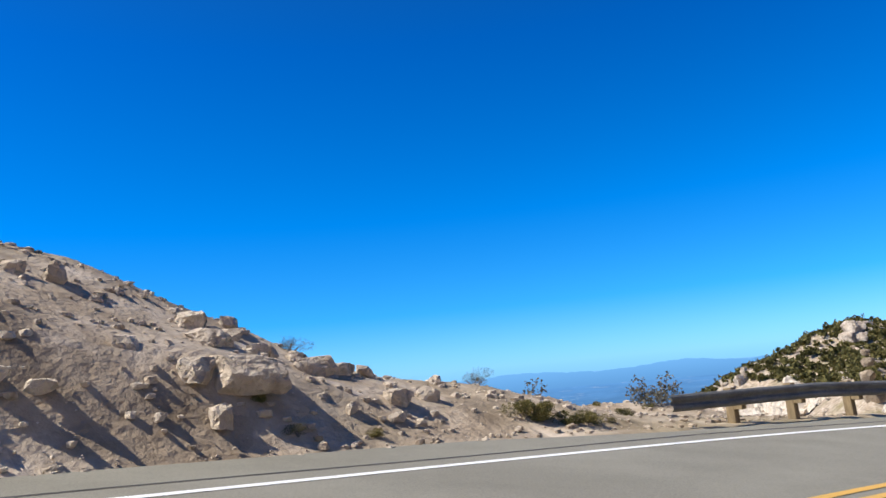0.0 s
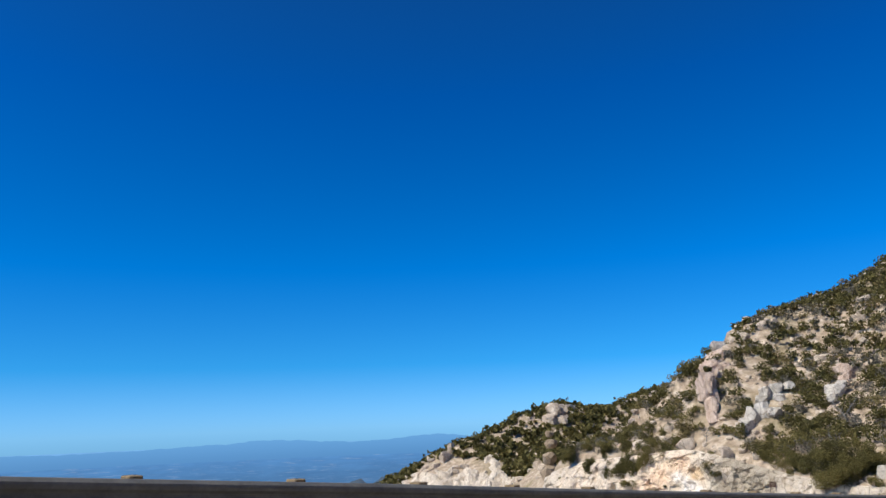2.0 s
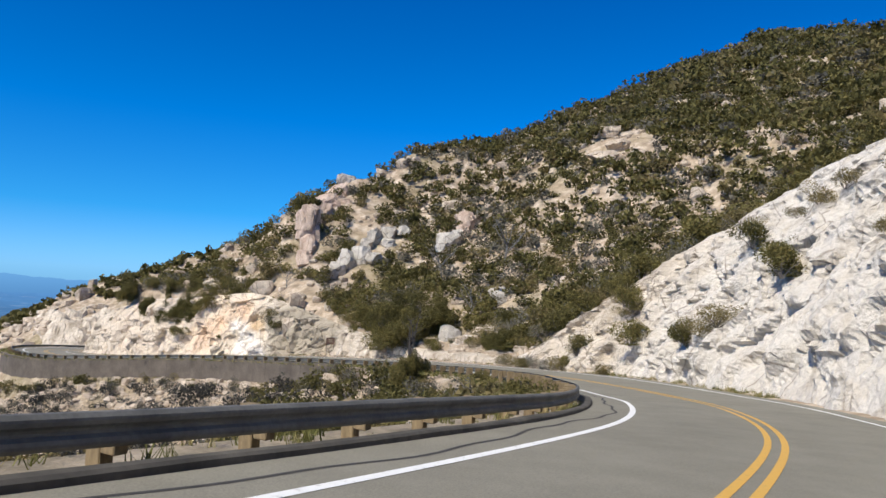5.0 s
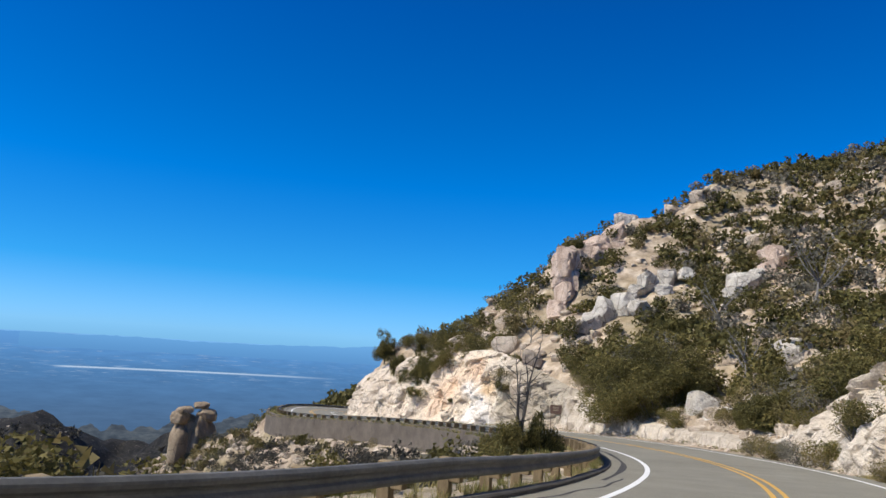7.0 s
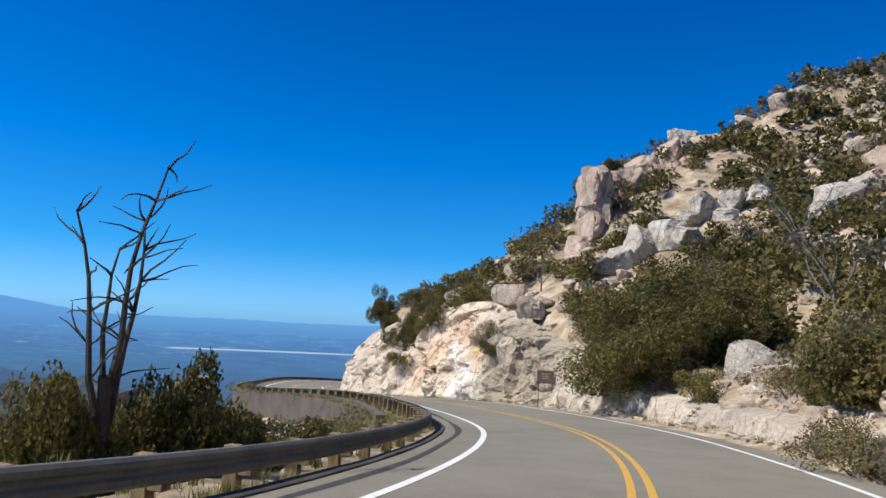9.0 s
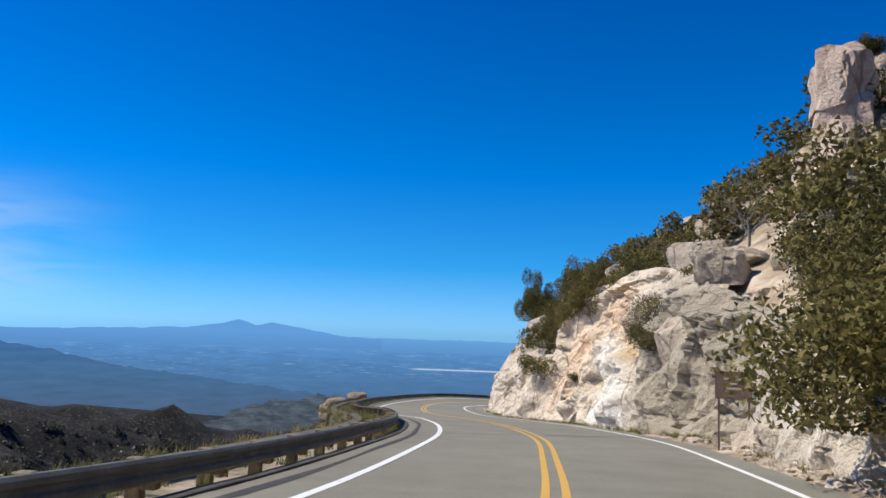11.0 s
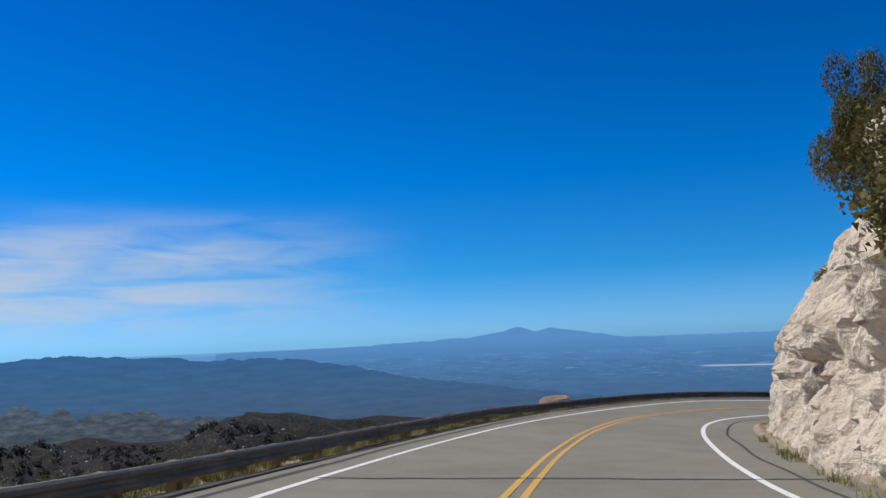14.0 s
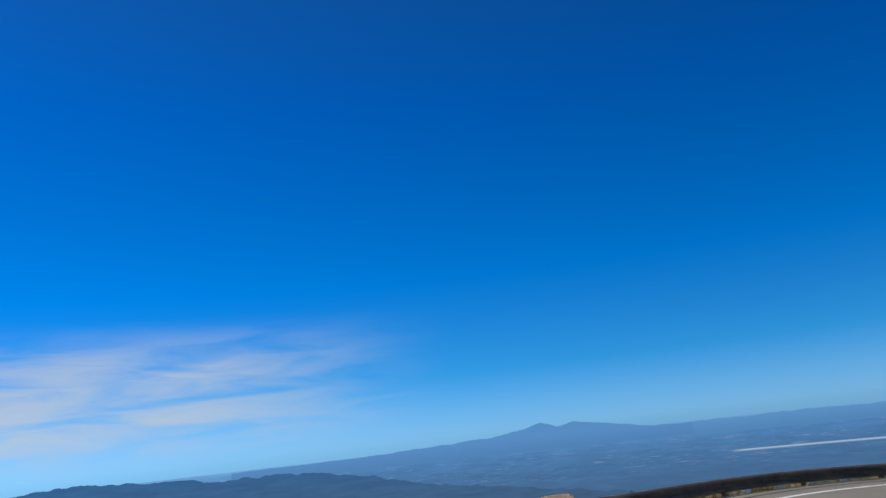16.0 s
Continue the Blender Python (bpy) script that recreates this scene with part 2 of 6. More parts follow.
def mat_leaf(name, a, c2, c3):
    m, n, l, b = material(name)
    g = n.new("ShaderNodeNewGeometry")
    oi = n.new("ShaderNodeObjectInfo")
    ad = n.new("ShaderNodeMath")
    ad.operation = "MULTIPLY_ADD"
    ad.inputs[1].default_value, ad.inputs[2].default_value = 0.6, 0.0
    l.new(g.outputs["Random Per Island"], ad.inputs[0])
    ad2 = n.new("ShaderNodeMath")
    ad2.operation = "MULTIPLY_ADD"
    ad2.inputs[1].default_value = 0.4
    l.new(oi.outputs["Random"], ad2.inputs[0])
    l.new(ad.outputs[0], ad2.inputs[2])
    l.new(ramp(n, l, ad2.outputs[0], [(0.1, a), (0.55, c2), (0.95, c3)]), b.inputs["Base Color"])
    b.inputs["Roughness"].default_value = 0.75
    b.inputs["Specular IOR Level"].default_value = 0.25
    tr, sh = n.new("ShaderNodeBsdfTranslucent"), n.new("ShaderNodeMixShader")
    l.new(b.inputs["Base Color"].links[0].from_socket, tr.inputs["Color"])
    sh.inputs[0].default_value = 0.3
    l.new(b.outputs[0], sh.inputs[1])
    l.new(tr.outputs[0], sh.inputs[2])
    l.new(sh.outputs[0], n["Material Output"].inputs["Surface"])
    return m


def mat_haze(name, stops, noise_amt=0.0, light=None, painted_relief=False):
    """Far land as a glowing surface, haze painted in by angle below the horizon."""
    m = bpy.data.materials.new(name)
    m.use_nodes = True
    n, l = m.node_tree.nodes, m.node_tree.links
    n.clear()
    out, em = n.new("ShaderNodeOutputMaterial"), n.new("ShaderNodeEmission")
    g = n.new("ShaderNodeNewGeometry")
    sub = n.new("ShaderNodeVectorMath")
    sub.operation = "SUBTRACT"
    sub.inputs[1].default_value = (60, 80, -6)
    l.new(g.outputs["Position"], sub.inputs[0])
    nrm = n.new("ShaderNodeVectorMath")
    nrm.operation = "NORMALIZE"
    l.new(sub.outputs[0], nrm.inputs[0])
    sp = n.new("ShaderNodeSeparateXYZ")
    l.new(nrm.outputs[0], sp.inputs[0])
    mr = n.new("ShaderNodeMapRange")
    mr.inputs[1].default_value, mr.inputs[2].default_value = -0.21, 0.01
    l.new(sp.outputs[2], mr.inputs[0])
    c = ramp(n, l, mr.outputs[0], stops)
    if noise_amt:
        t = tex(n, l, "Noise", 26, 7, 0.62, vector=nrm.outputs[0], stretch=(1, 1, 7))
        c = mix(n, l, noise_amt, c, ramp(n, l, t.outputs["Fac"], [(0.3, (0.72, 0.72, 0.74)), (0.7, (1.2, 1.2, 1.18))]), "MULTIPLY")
    # sunlit and shaded slopes painted as lighter and darker mottling
    if painted_relief:
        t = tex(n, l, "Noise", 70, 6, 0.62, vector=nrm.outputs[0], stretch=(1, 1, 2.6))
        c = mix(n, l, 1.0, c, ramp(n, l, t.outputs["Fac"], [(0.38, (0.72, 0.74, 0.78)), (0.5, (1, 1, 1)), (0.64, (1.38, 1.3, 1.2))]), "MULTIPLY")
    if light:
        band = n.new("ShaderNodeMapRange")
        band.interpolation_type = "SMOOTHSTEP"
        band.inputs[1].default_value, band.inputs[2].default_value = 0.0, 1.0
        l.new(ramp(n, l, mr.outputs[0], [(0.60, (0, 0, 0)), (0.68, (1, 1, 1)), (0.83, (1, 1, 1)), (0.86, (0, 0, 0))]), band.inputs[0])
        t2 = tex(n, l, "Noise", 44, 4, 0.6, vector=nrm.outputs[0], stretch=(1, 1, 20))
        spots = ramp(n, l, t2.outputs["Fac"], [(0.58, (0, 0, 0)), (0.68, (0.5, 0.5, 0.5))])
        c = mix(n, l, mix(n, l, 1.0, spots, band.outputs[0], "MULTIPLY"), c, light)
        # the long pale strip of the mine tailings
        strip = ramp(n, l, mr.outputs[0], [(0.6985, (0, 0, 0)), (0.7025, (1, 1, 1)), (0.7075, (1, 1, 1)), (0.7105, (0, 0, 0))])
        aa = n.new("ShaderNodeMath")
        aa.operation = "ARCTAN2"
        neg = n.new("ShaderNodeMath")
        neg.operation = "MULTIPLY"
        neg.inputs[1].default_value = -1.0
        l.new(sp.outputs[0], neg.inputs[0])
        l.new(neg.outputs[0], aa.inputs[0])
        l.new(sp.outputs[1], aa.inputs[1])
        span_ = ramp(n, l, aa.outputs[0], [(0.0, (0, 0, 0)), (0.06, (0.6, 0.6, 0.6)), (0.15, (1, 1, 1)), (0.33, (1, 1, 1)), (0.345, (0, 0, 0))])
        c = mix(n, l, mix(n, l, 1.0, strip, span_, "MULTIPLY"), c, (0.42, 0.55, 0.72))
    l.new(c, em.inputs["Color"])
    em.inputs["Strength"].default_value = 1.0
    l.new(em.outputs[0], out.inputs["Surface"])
    return m


M_ASPHALT = mat_asphalt()
M_WHITE = mat_paint("white_road_paint", (0.78, 0.78, 0.76), (0.42, 0.40, 0.37))
M_YELLOW = mat_paint("yellow_road_paint", (0.62, 0.36, 0.07), (0.36, 0.26, 0.12))
M_TAR = mat_plain("crack_sealer", (0.035, 0.033, 0.03), (0.07, 0.065, 0.06), 3)
M_KERB = mat_plain("asphalt_kerb", (0.045, 0.041, 0.035), (0.11, 0.10, 0.085), 1.2)
M_GROUND = mat_ground()
M_GRAVEL = mat_plain("gravel_verge", (0.17, 0.14, 0.09), (0.46, 0.38, 0.28), 1.1, 0.95, 0.8, 0.05)
M_CUT = mat_rock("granite_cut", (0.33, 0.27, 0.195), (0.57, 0.485, 0.38), (0.77, 0.69, 0.575), True)
M_ROCK = mat_rock("granite", (0.27, 0.205, 0.145), (0.50, 0.405, 0.305), (0.71, 0.61, 0.485))
M_PINK = mat_rock("pink_granite", (0.36, 0.25, 0.185), (0.58, 0.44, 0.34), (0.74, 0.62, 0.52))
M_GREYROCK = mat_rock("pale_grey_granite", (0.30, 0.265, 0.215), (0.50, 0.455, 0.39), (0.68, 0.64, 0.57))
M_TAN = mat_rock("tan_granite", (0.15, 0.11, 0.07), (0.31, 0.235, 0.155), (0.45, 0.36, 0.25))
M_STEEL = mat_plain("weathered_steel", (0.10, 0.10, 0.095), (0.18, 0.18, 0.17), 2.0, 0.72, 0.15, 0.005, 0.2)
M_WOOD = mat_plain("weathered_post_wood", (0.14, 0.10, 0.052), (0.30, 0.225, 0.125), 4, 0.85, 0.4, 0.01, stretch=(3, 3, 0.6))
M_WALL = mat_plain("retaining_wall_concrete", (0.088, 0.072, 0.056), (0.155, 0.127, 0.10), 0.7, 0.9, 0.3, 0.02)
M_SIGN = mat_plain("brown_sign_back", (0.10, 0.06, 0.045), (0.16, 0.10, 0.075), 5, 0.6)
M_BARK = mat_plain("grey_bark", (0.12, 0.105, 0.09), (0.24, 0.215, 0.19), 6, 0.9, 0.5, 0.01)
M_DEAD = mat_plain("dead_wood", (0.13, 0.122, 0.115), (0.25, 0.24, 0.225), 5, 0.9, 0.4, 0.01)
M_CHAR = mat_plain("charred_wood", (0.03, 0.028, 0.026), (0.10, 0.09, 0.085), 3, 0.9, 0.4, 0.01)
M_OAK = mat_leaf("oak_leaves", (0.058, 0.056, 0.018), (0.142, 0.126, 0.040), (0.26, 0.212, 0.075))
M_DRY = mat_leaf("dry_brush", (0.09, 0.075, 0.03), (0.19, 0.155, 0.065), (0.30, 0.235, 0.11))
M_GREY = mat_leaf("grey_brush", (0.095, 0.088, 0.068), (0.17, 0.158, 0.122), (0.26, 0.24, 0.185))
M_BURNT = mat_leaf("burnt_brush", (0.028, 0.028, 0.026), (0.06, 0.057, 0.047), (0.13, 0.115, 0.085))
M_WEED = mat_leaf("verge_weeds", (0.07, 0.08, 0.02), (0.16, 0.16, 0.05), (0.28, 0.25, 0.09))
M_GRASS = mat_leaf("dry_grass", (0.16, 0.14, 0.05), (0.30, 0.26, 0.11), (0.45, 0.39, 0.20))
# the distance glows by itself, with haze painted into its colours
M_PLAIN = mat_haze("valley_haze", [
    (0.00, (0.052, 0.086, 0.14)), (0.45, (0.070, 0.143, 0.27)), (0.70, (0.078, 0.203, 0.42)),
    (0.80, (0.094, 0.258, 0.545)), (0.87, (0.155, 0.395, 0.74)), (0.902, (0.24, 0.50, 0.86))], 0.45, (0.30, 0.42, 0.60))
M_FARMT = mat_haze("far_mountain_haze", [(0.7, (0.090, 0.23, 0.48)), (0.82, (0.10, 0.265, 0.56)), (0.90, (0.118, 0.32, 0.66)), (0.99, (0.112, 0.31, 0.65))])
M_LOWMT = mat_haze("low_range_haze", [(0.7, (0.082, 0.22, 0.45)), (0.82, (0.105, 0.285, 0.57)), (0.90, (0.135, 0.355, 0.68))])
M_MIDMT = mat_haze("brown_ridge_haze", [(0.1, (0.050, 0.062, 0.078)), (0.42, (0.075, 0.096, 0.125)), (0.62, (0.090, 0.125, 0.175)), (0.75, (0.10, 0.15, 0.225))], 1.0, painted_relief=True)
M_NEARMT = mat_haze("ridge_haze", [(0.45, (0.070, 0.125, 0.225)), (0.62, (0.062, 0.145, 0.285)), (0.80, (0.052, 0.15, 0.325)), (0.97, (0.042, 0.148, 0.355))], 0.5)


# ------------------------------------------------------------------ small tools
def link(name, verts, faces, mat, parent=None, smooth=False):
    me = bpy.data.meshes.new(name)
    me.from_pydata([tuple(v) for v in verts], [], [tuple(f) for f in faces])
    me.materials.append(mat)
    if smooth:
        me.polygons.foreach_set("use_smooth", [True] * len(me.polygons))
    me.update()
    ob = new(name, me)
    if parent:
        ob.parent = parent
    return ob


def empty(name, at=(0, 0, 0)):
    ob = new(name)
    ob.location = at
    ob.empty_display_size = 0.2
    return ob


def hash3(i, j, k, seed=0):
    h = (i.astype(np.int64) * 374761393 + j.astype(np.int64) * 668265263 + k.astype(np.int64) * 1442695041 + seed * 1274126177) & 0xFFFFFFFF
    h = ((h ^ (h >> 13)) * 1274126177) & 0xFFFFFFFF
    h = ((h ^ (h >> 16)) * 2246822519) & 0xFFFFFFFF
    return ((h ^ (h >> 15)) & 0xFFFFFF) / float(0xFFFFFF)


def vnoise(x, y, z=0.0, seed=0):
    x, y, z = np.broadcast_arrays(np.asarray(x, float), np.asarray(y, float), np.asarray(z, float))
    i, j, k = np.floor(x), np.floor(y), np.floor(z)
    u, v, w = x - i, y - j, z - k
    u, v, w = (a * a * (3 - 2 * a) for a in (u, v, w))
    out = 0
    for a in (0, 1):
        for b in (0, 1):
            for c in (0, 1):
                wt = (u if a else 1 - u) * (v if b else 1 - v) * (w if c else 1 - w)
                out = out + wt * hash3(i + a, j + b, k + c, seed)
    return out * 2 - 1


def fbm(x, y, z=0.0, octaves=4, seed=0, gain=0.5):
    total, amp = 0, 1.0
    for o in range(octaves):
        f = 2.0 ** o
        total = total + amp * vnoise(np.asarray(x) * f, np.asarray(y) * f, np.asarray(z) * f, seed + o)
        amp *= gain
    return total


# ------------------------------------------------------------------ road line
# centre (yellow) line: x, y, height, left lane, right lane, cut foot, cut height, hill slope
ROAD = np.array([
    (-65.43, -39.6, 7.7, 3.8, 3.6, 6.5, 2, 0.5), (-41.25, -18.64, 5.46, 3.8, 3.6, 6.5, 2, 0.5), (-27.27, -6.53, 4.16, 3.8, 3.6, 6.5, 2, 0.5),
    (-16.17, 2.5, 3.15, 3.62, 3.59, 6.5, 2, 0.5), (-5.18, 8.87, 2.24, 3.3, 3.58, 6.5, 3, 0.5), (5.51, 14.92, 1.29, 3.03, 3.57, 6.5, 4, 0.55),
    (16.9, 20.66, 0.29, 2.92, 3.56, 6.5, 5, 0.6), (28.9, 25.23, -0.75, 2.83, 3.55, 6.2, 6, 0.62), (40.55, 29.93, -1.78, 2.86, 3.54, 6, 9, 0.62),
    (52.8, 35.83, -2.88, 2.96, 3.52, 5.6, 13, 0.62), (60.97, 42.23, -3.76, 3.06, 3.51, 4.81, 15.5, 0.62), (65.65, 48.28, -4.4, 3.09, 3.5, 4.93, 14.5, 0.62),
    (69.07, 53.73, -4.92, 3.07, 3.45, 5.04, 12.5, 0.64), (72.23, 59.9, -5.47, 3.05, 3.44, 4.96, 10.3, 0.66), (74.6, 65.84, -6.01, 3.07, 3.55, 4.89, 7.8, 0.66),
    (76.26, 71.73, -6.51, 3.09, 3.51, 5, 4, 0.66), (77.32, 77.85, -7.01, 3.08, 3.36, 5.47, 0.7, 0.62), (77.65, 83.98, -7.5, 3.05, 3.42, 5.65, 0.7, 0.62),
    (77.03, 91.08, -8.07, 3.01, 3.52, 6.07, 0.8, 0.66), (75.82, 98.17, -8.64, 2.97, 3.66, 5.36, 1.8, 0.68), (74.32, 105.25, -9.22, 2.98, 3.8, 5.94, 3.2, 0.64),
    (71.96, 112.09, -9.83, 2.85, 3.8, 5.39, 5.4, 0.66), (69.25, 118.2, -10.41, 2.92, 3.8, 5.21, 7, 0.8), (66.31, 124.23, -11.06, 3.35, 3.94, 5.24, 7, 0.86),
    (62.99, 130.71, -11.74, 3.6, 3.81, 5.5, 7, 0.78), (60.24, 136.49, -12.28, 3.6, 3.85, 5.74, 7, 0.64), (58, 142.6, -12.65, 3.1, 3.5, 5.7, 6.6, 0.5),
    (57.15, 147.5, -12.85, 2.55, 3, 5.3, 6, 0.42), (57.3, 152.2, -13.1, 2.75, 2.8, 5.2, 5.6, 0.48), (58.6, 157, -13.4, 3.4, 2.9, 5.4, 5.4, 0.6),
    (62, 161.2, -13.85, 4.0, 3.2, 5.6, 5, 0.85), (67, 164.5, -14.3, 3.6, 3.4, 5.6, 5, 0.95), (76, 169.5, -15.1, 3.5, 3.3, 5.6, 5, 0.95),
    (89, 178, -16.2, 3.5, 3.3, 5.6, 5, 0.95), (128, 204, -19.3, 3.5, 3.3, 5.6, 5, 0.95)], dtype=float)
BANK = [(0, 0.08), (3, 0.08), (4, 0.075), (5, 0.063), (6, 0.035), (7, 0.009), (8, -0.002), (9, -0.007), (10, -0.009), (11, -0.016), (12, -0.022), (13, -0.029), (14, -0.024), (15, -0.018), (16, -0.013), (17, -0.008), (18, -0.007), (19, -0.005), (20, 0.001), (21, 0.012), (22, 0.023), (23, 0.024), (24, 0.024), (25, 0.023), (27, 0.03), (30, 0.03), (34, 0)]
STEP = 24


def catmull(p, n):
    q = np.vstack([2 * p[0] - p[1], p, 2 * p[-1] - p[-2]])
    out = []
    for i in range(len(p) - 1):
        a, b, c, d = q[i], q[i + 1], q[i + 2], q[i + 3]
        for k in range(n):
            t = k / n
            out.append(0.5 * (2 * b + (c - a) * t + (2 * a - 5 * b + 4 * c - d) * t * t + (3 * b - a - 3 * c + d) * t ** 3))
    return np.array(out)


LINE = catmull(ROAD, STEP)
U = np.arange(len(LINE)) / STEP
TAN = np.gradient(LINE[:, :2], axis=0)
TAN /= np.linalg.norm(TAN, axis=1)[:, None]
NOR = np.stack([-TAN[:, 1], TAN[:, 0]], 1)
ARC = np.r_[0, np.cumsum(np.linalg.norm(np.diff(LINE[:, :2], axis=0), axis=1))]
BANKS = np.interp(U, *zip(*BANK))


def at_arc(s):
    """Centre, leftward normal, height, crossfall and the other columns at a distance along the centre line."""
    c = [np.interp(s, ARC, LINE[:, k]) for k in range(8)]
    n = np.array([np.interp(s, ARC, NOR[:, 0]), np.interp(s, ARC, NOR[:, 1])])
    n = n / np.hypot(*n)
    return np.array(c[:2]), n, c[2], np.interp(s, ARC, BANKS), c[3:]


def arc_of(u):
    return float(np.interp(u, U, ARC))


def ribbon(name, mat, s0, s1, off0, off1, lift, step=0.8, parent=None, thick=0.0, sink=None):
    """A strip along the road between two sideways offsets, which may change along it."""
    ss = np.arange(s0, s1, step)
    v, f = [], []
    for s in ss:
        c, n, z, bk, w = at_arc(s)
        for off in (off0, off1):
            o = off(s, w) if callable(off) else off
            p = c + n * o
            v.append((p[0], p[1], z + bk * o + lift - (sink(s) if sink else 0.0)))
    for i in range(len(ss) - 1):
        f.append((2 * i, 2 * i + 1, 2 * i + 3, 2 * i + 2))
    if thick:
        k = len(v)
        v += [(x, y, z - thick) for x, y, z in v]
        for i in range(len(ss) - 1):
            f.append((2 * i, 2 * i + 2, k + 2 * i + 2, k + 2 * i))
            f.append((2 * i + 1, k + 2 * i + 1, k + 2 * i + 3, 2 * i + 3))
    return link(name, v, f, mat, parent)


# ------------------------------------------------------------------ terrain


def road_coords(x, y, lo=0, hi=None):
    """Nearest place on the centre line: index and sideways offset (left positive)."""
    part_line = LINE[lo:hi]
    idx = np.zeros(len(x), int)
    dist = np.full(len(x), 1e9)
    for a in range(0, len(x), 6000):
        q = (x[a:a + 6000, None] - part_line[None, :, 0]) ** 2 + (y[a:a + 6000, None] - part_line[None, :, 1]) ** 2
        idx[a:a + 6000] = q.argmin(1) + lo
        dist[a:a + 6000] = np.sqrt(q.min(1))
    side = (x - LINE[idx, 0]) * NOR[idx, 0] + (y - LINE[idx, 1]) * NOR[idx, 1]
    return idx, np.where(side >= 0, dist, -dist)


def smooth(a, b, v):
    t = np.clip((v - a) / (b - a), 0, 1)
    return t * t * (3 - 2 * t)


WALL_U = (17.6, 27.2)
RAIL_OFF = 1.6
# the old rail sinks against the resurfaced road: row of the centre line, metres
RAIL_DROP = ((3, 0.0), (4.6, 0.02), (6, 0.20), (7, 0.28), (8.5, 0.29), (9.3, 0.34), (9.8, 0.33), (10.5, 0.24), (11.2, 0.17), (12, 0.18), (13.5, 0.24), (15, 0.33), (20.5, 0.36), (22, 0.34), (23.5, 0.34), (25, 0.29), (26.4, 0.32), (27, 0.40), (28, 0.40), (30, 0.42))
SPUR = ((47, 163, -17.5), (42, 170, -19.8), (36.5, 176, -22.0), (24, 190, -29))


# how far the burnt hills are worn down, by compass turn
BURNT_TRIM = ((12, 17), (17, 18), (20, 6), (22, -2), (24.5, -1), (26, 5), (27, 11), (30, 14), (34, 21), (35.5, 13), (37, -1), (38.5, 4), (41, 13), (44, 17), (47, 17), (49, 13), (52, 9), (54, 11), (56.5, 22), (59, 15), (62, 10), (70, 8))


def terrain(x, y):
    x, y = np.asarray(x, float), np.asarray(y, float)
    i, d = road_coords(x, y)
    u = U[i]
    z0, wl_, wr_, foot, cut, slope = (LINE[i, k] for k in (2, 3, 4, 5, 6, 7))
    base = z0 + BANKS[i] * np.clip(d, -8, wl_ + 1.4)
    n_big = fbm(x / 14, y / 14, 0, 4, 3)
    n_mid = fbm(x / 4.5, y / 4.5, 0, 3, 9)
    n_fin = fbm(x / 1.3, y / 1.3, 0, 2, 21)
    # left: verge, then the canyon side
    out = d - wl_ - 2.9
    low = np.interp(u, *zip(*RAIL_DROP)) * 0.7
    base = base - low * smooth(wl_ + 1.25, wl_ + 1.6, d)
    steep = 0.45 + 0.95 * smooth(23, 26, u) + 0.6 * smooth(8, 6, u)
    wide = smooth(18, 62, out)
    base = base * (1 - wide) - 12.7 * wide
    steep = steep * (1 - wide) + 1.4 * wide
    deep = 19 + 4 * np.maximum(smooth(23, 26, u), wide)
    drop = 0.035 * out + deep * (1 - np.exp(-np.clip(out, 0, 400) * steep / deep))
    walled = smooth(WALL_U[0] - 0.2, WALL_U[0] + 0.2, u) * smooth(WALL_U[1] + 0.2, WALL_U[1] - 0.2, u)
    drop = np.clip(drop, 0, None) + walled * 1.6 * smooth(-1.3, -0.6, out)
    far = smooth(60, 180, out)
    ridge = (1 - np.abs(fbm(x / 170, y / 170, 0, 5, 40, 0.55))) * 30 - 19
    left = base - drop + smooth(0, 8, out) * (n_big * 1.1 + n_mid * 0.45) + far * ridge + n_fin * 0.05 * smooth(-1, 1, out)
    left = left - smooth(500, 1300, out) * 150
    turn = np.degrees(np.arctan2(-(x - 66), y - 100))
    left = left - far * np.interp(turn, *zip(*BURNT_TRIM))
    left = left - far * (6.5 + 5.5 * smooth(53, 61, turn) + 24 * smooth(46, 37, turn)) + far * (5 * fbm(x / 36, y / 36, 0, 4, 52) + 1.6 * fbm(x / 9, y / 9, 0, 3, 57))
    # a rocky spur runs out from the bend
    spur = np.full(x.shape, -1e9)
    for (ax, ay, az_), (bx, by, bz) in zip(SPUR, SPUR[1:]):
        t = np.clip(((x - ax) * (bx - ax) + (y - ay) * (by - ay)) / ((bx - ax) ** 2 + (by - ay) ** 2), 0, 1)
        away = np.hypot(x - ax - t * (bx - ax), y - ay - t * (by - ay))
        spur = np.maximum(spur, az_ + t * (bz - az_) - np.minimum(away, 5) * 1.4 - np.clip(away - 5, 0, 300) * 0.75)
    left = np.maximum(left, spur + 0.9 * n_mid + 0.5 * n_big)
    # the stony bank before the rail begins
    c0 = (x - LINE[3 * STEP, 0]) * TAN[3 * STEP, 0] + (y - LINE[3 * STEP, 1]) * TAN[3 * STEP, 1]
    bh = smooth(8.5, 4.5, c0) * 0.25 + smooth(6.0, 0.0, c0) * 0.30 + smooth(2, -10, c0) * 1.0 + smooth(-3, -15, c0) * 3.2 + smooth(-12, -40, c0) * 5.0
    bh = bh + np.interp(c0, (-14, -11, -9, -8, -5.7, -4.7, -3.6, -2.4, -1.5, 0.5, 4), (0, 0.1, 0.25, 0.6, 0.6, 0.45, 0.3, 0.2, 0.08, 0.12, 0))
    bank_z = base + bh * (0.45 * smooth(wl_ + 2.0, wl_ + 3.4, d) + 0.55 * smooth(wl_ + 2.2, wl_ + 7.5, d)) + np.clip(d - wl_ - 6, 0, 14) * 0.13 * smooth(4, -14, c0)
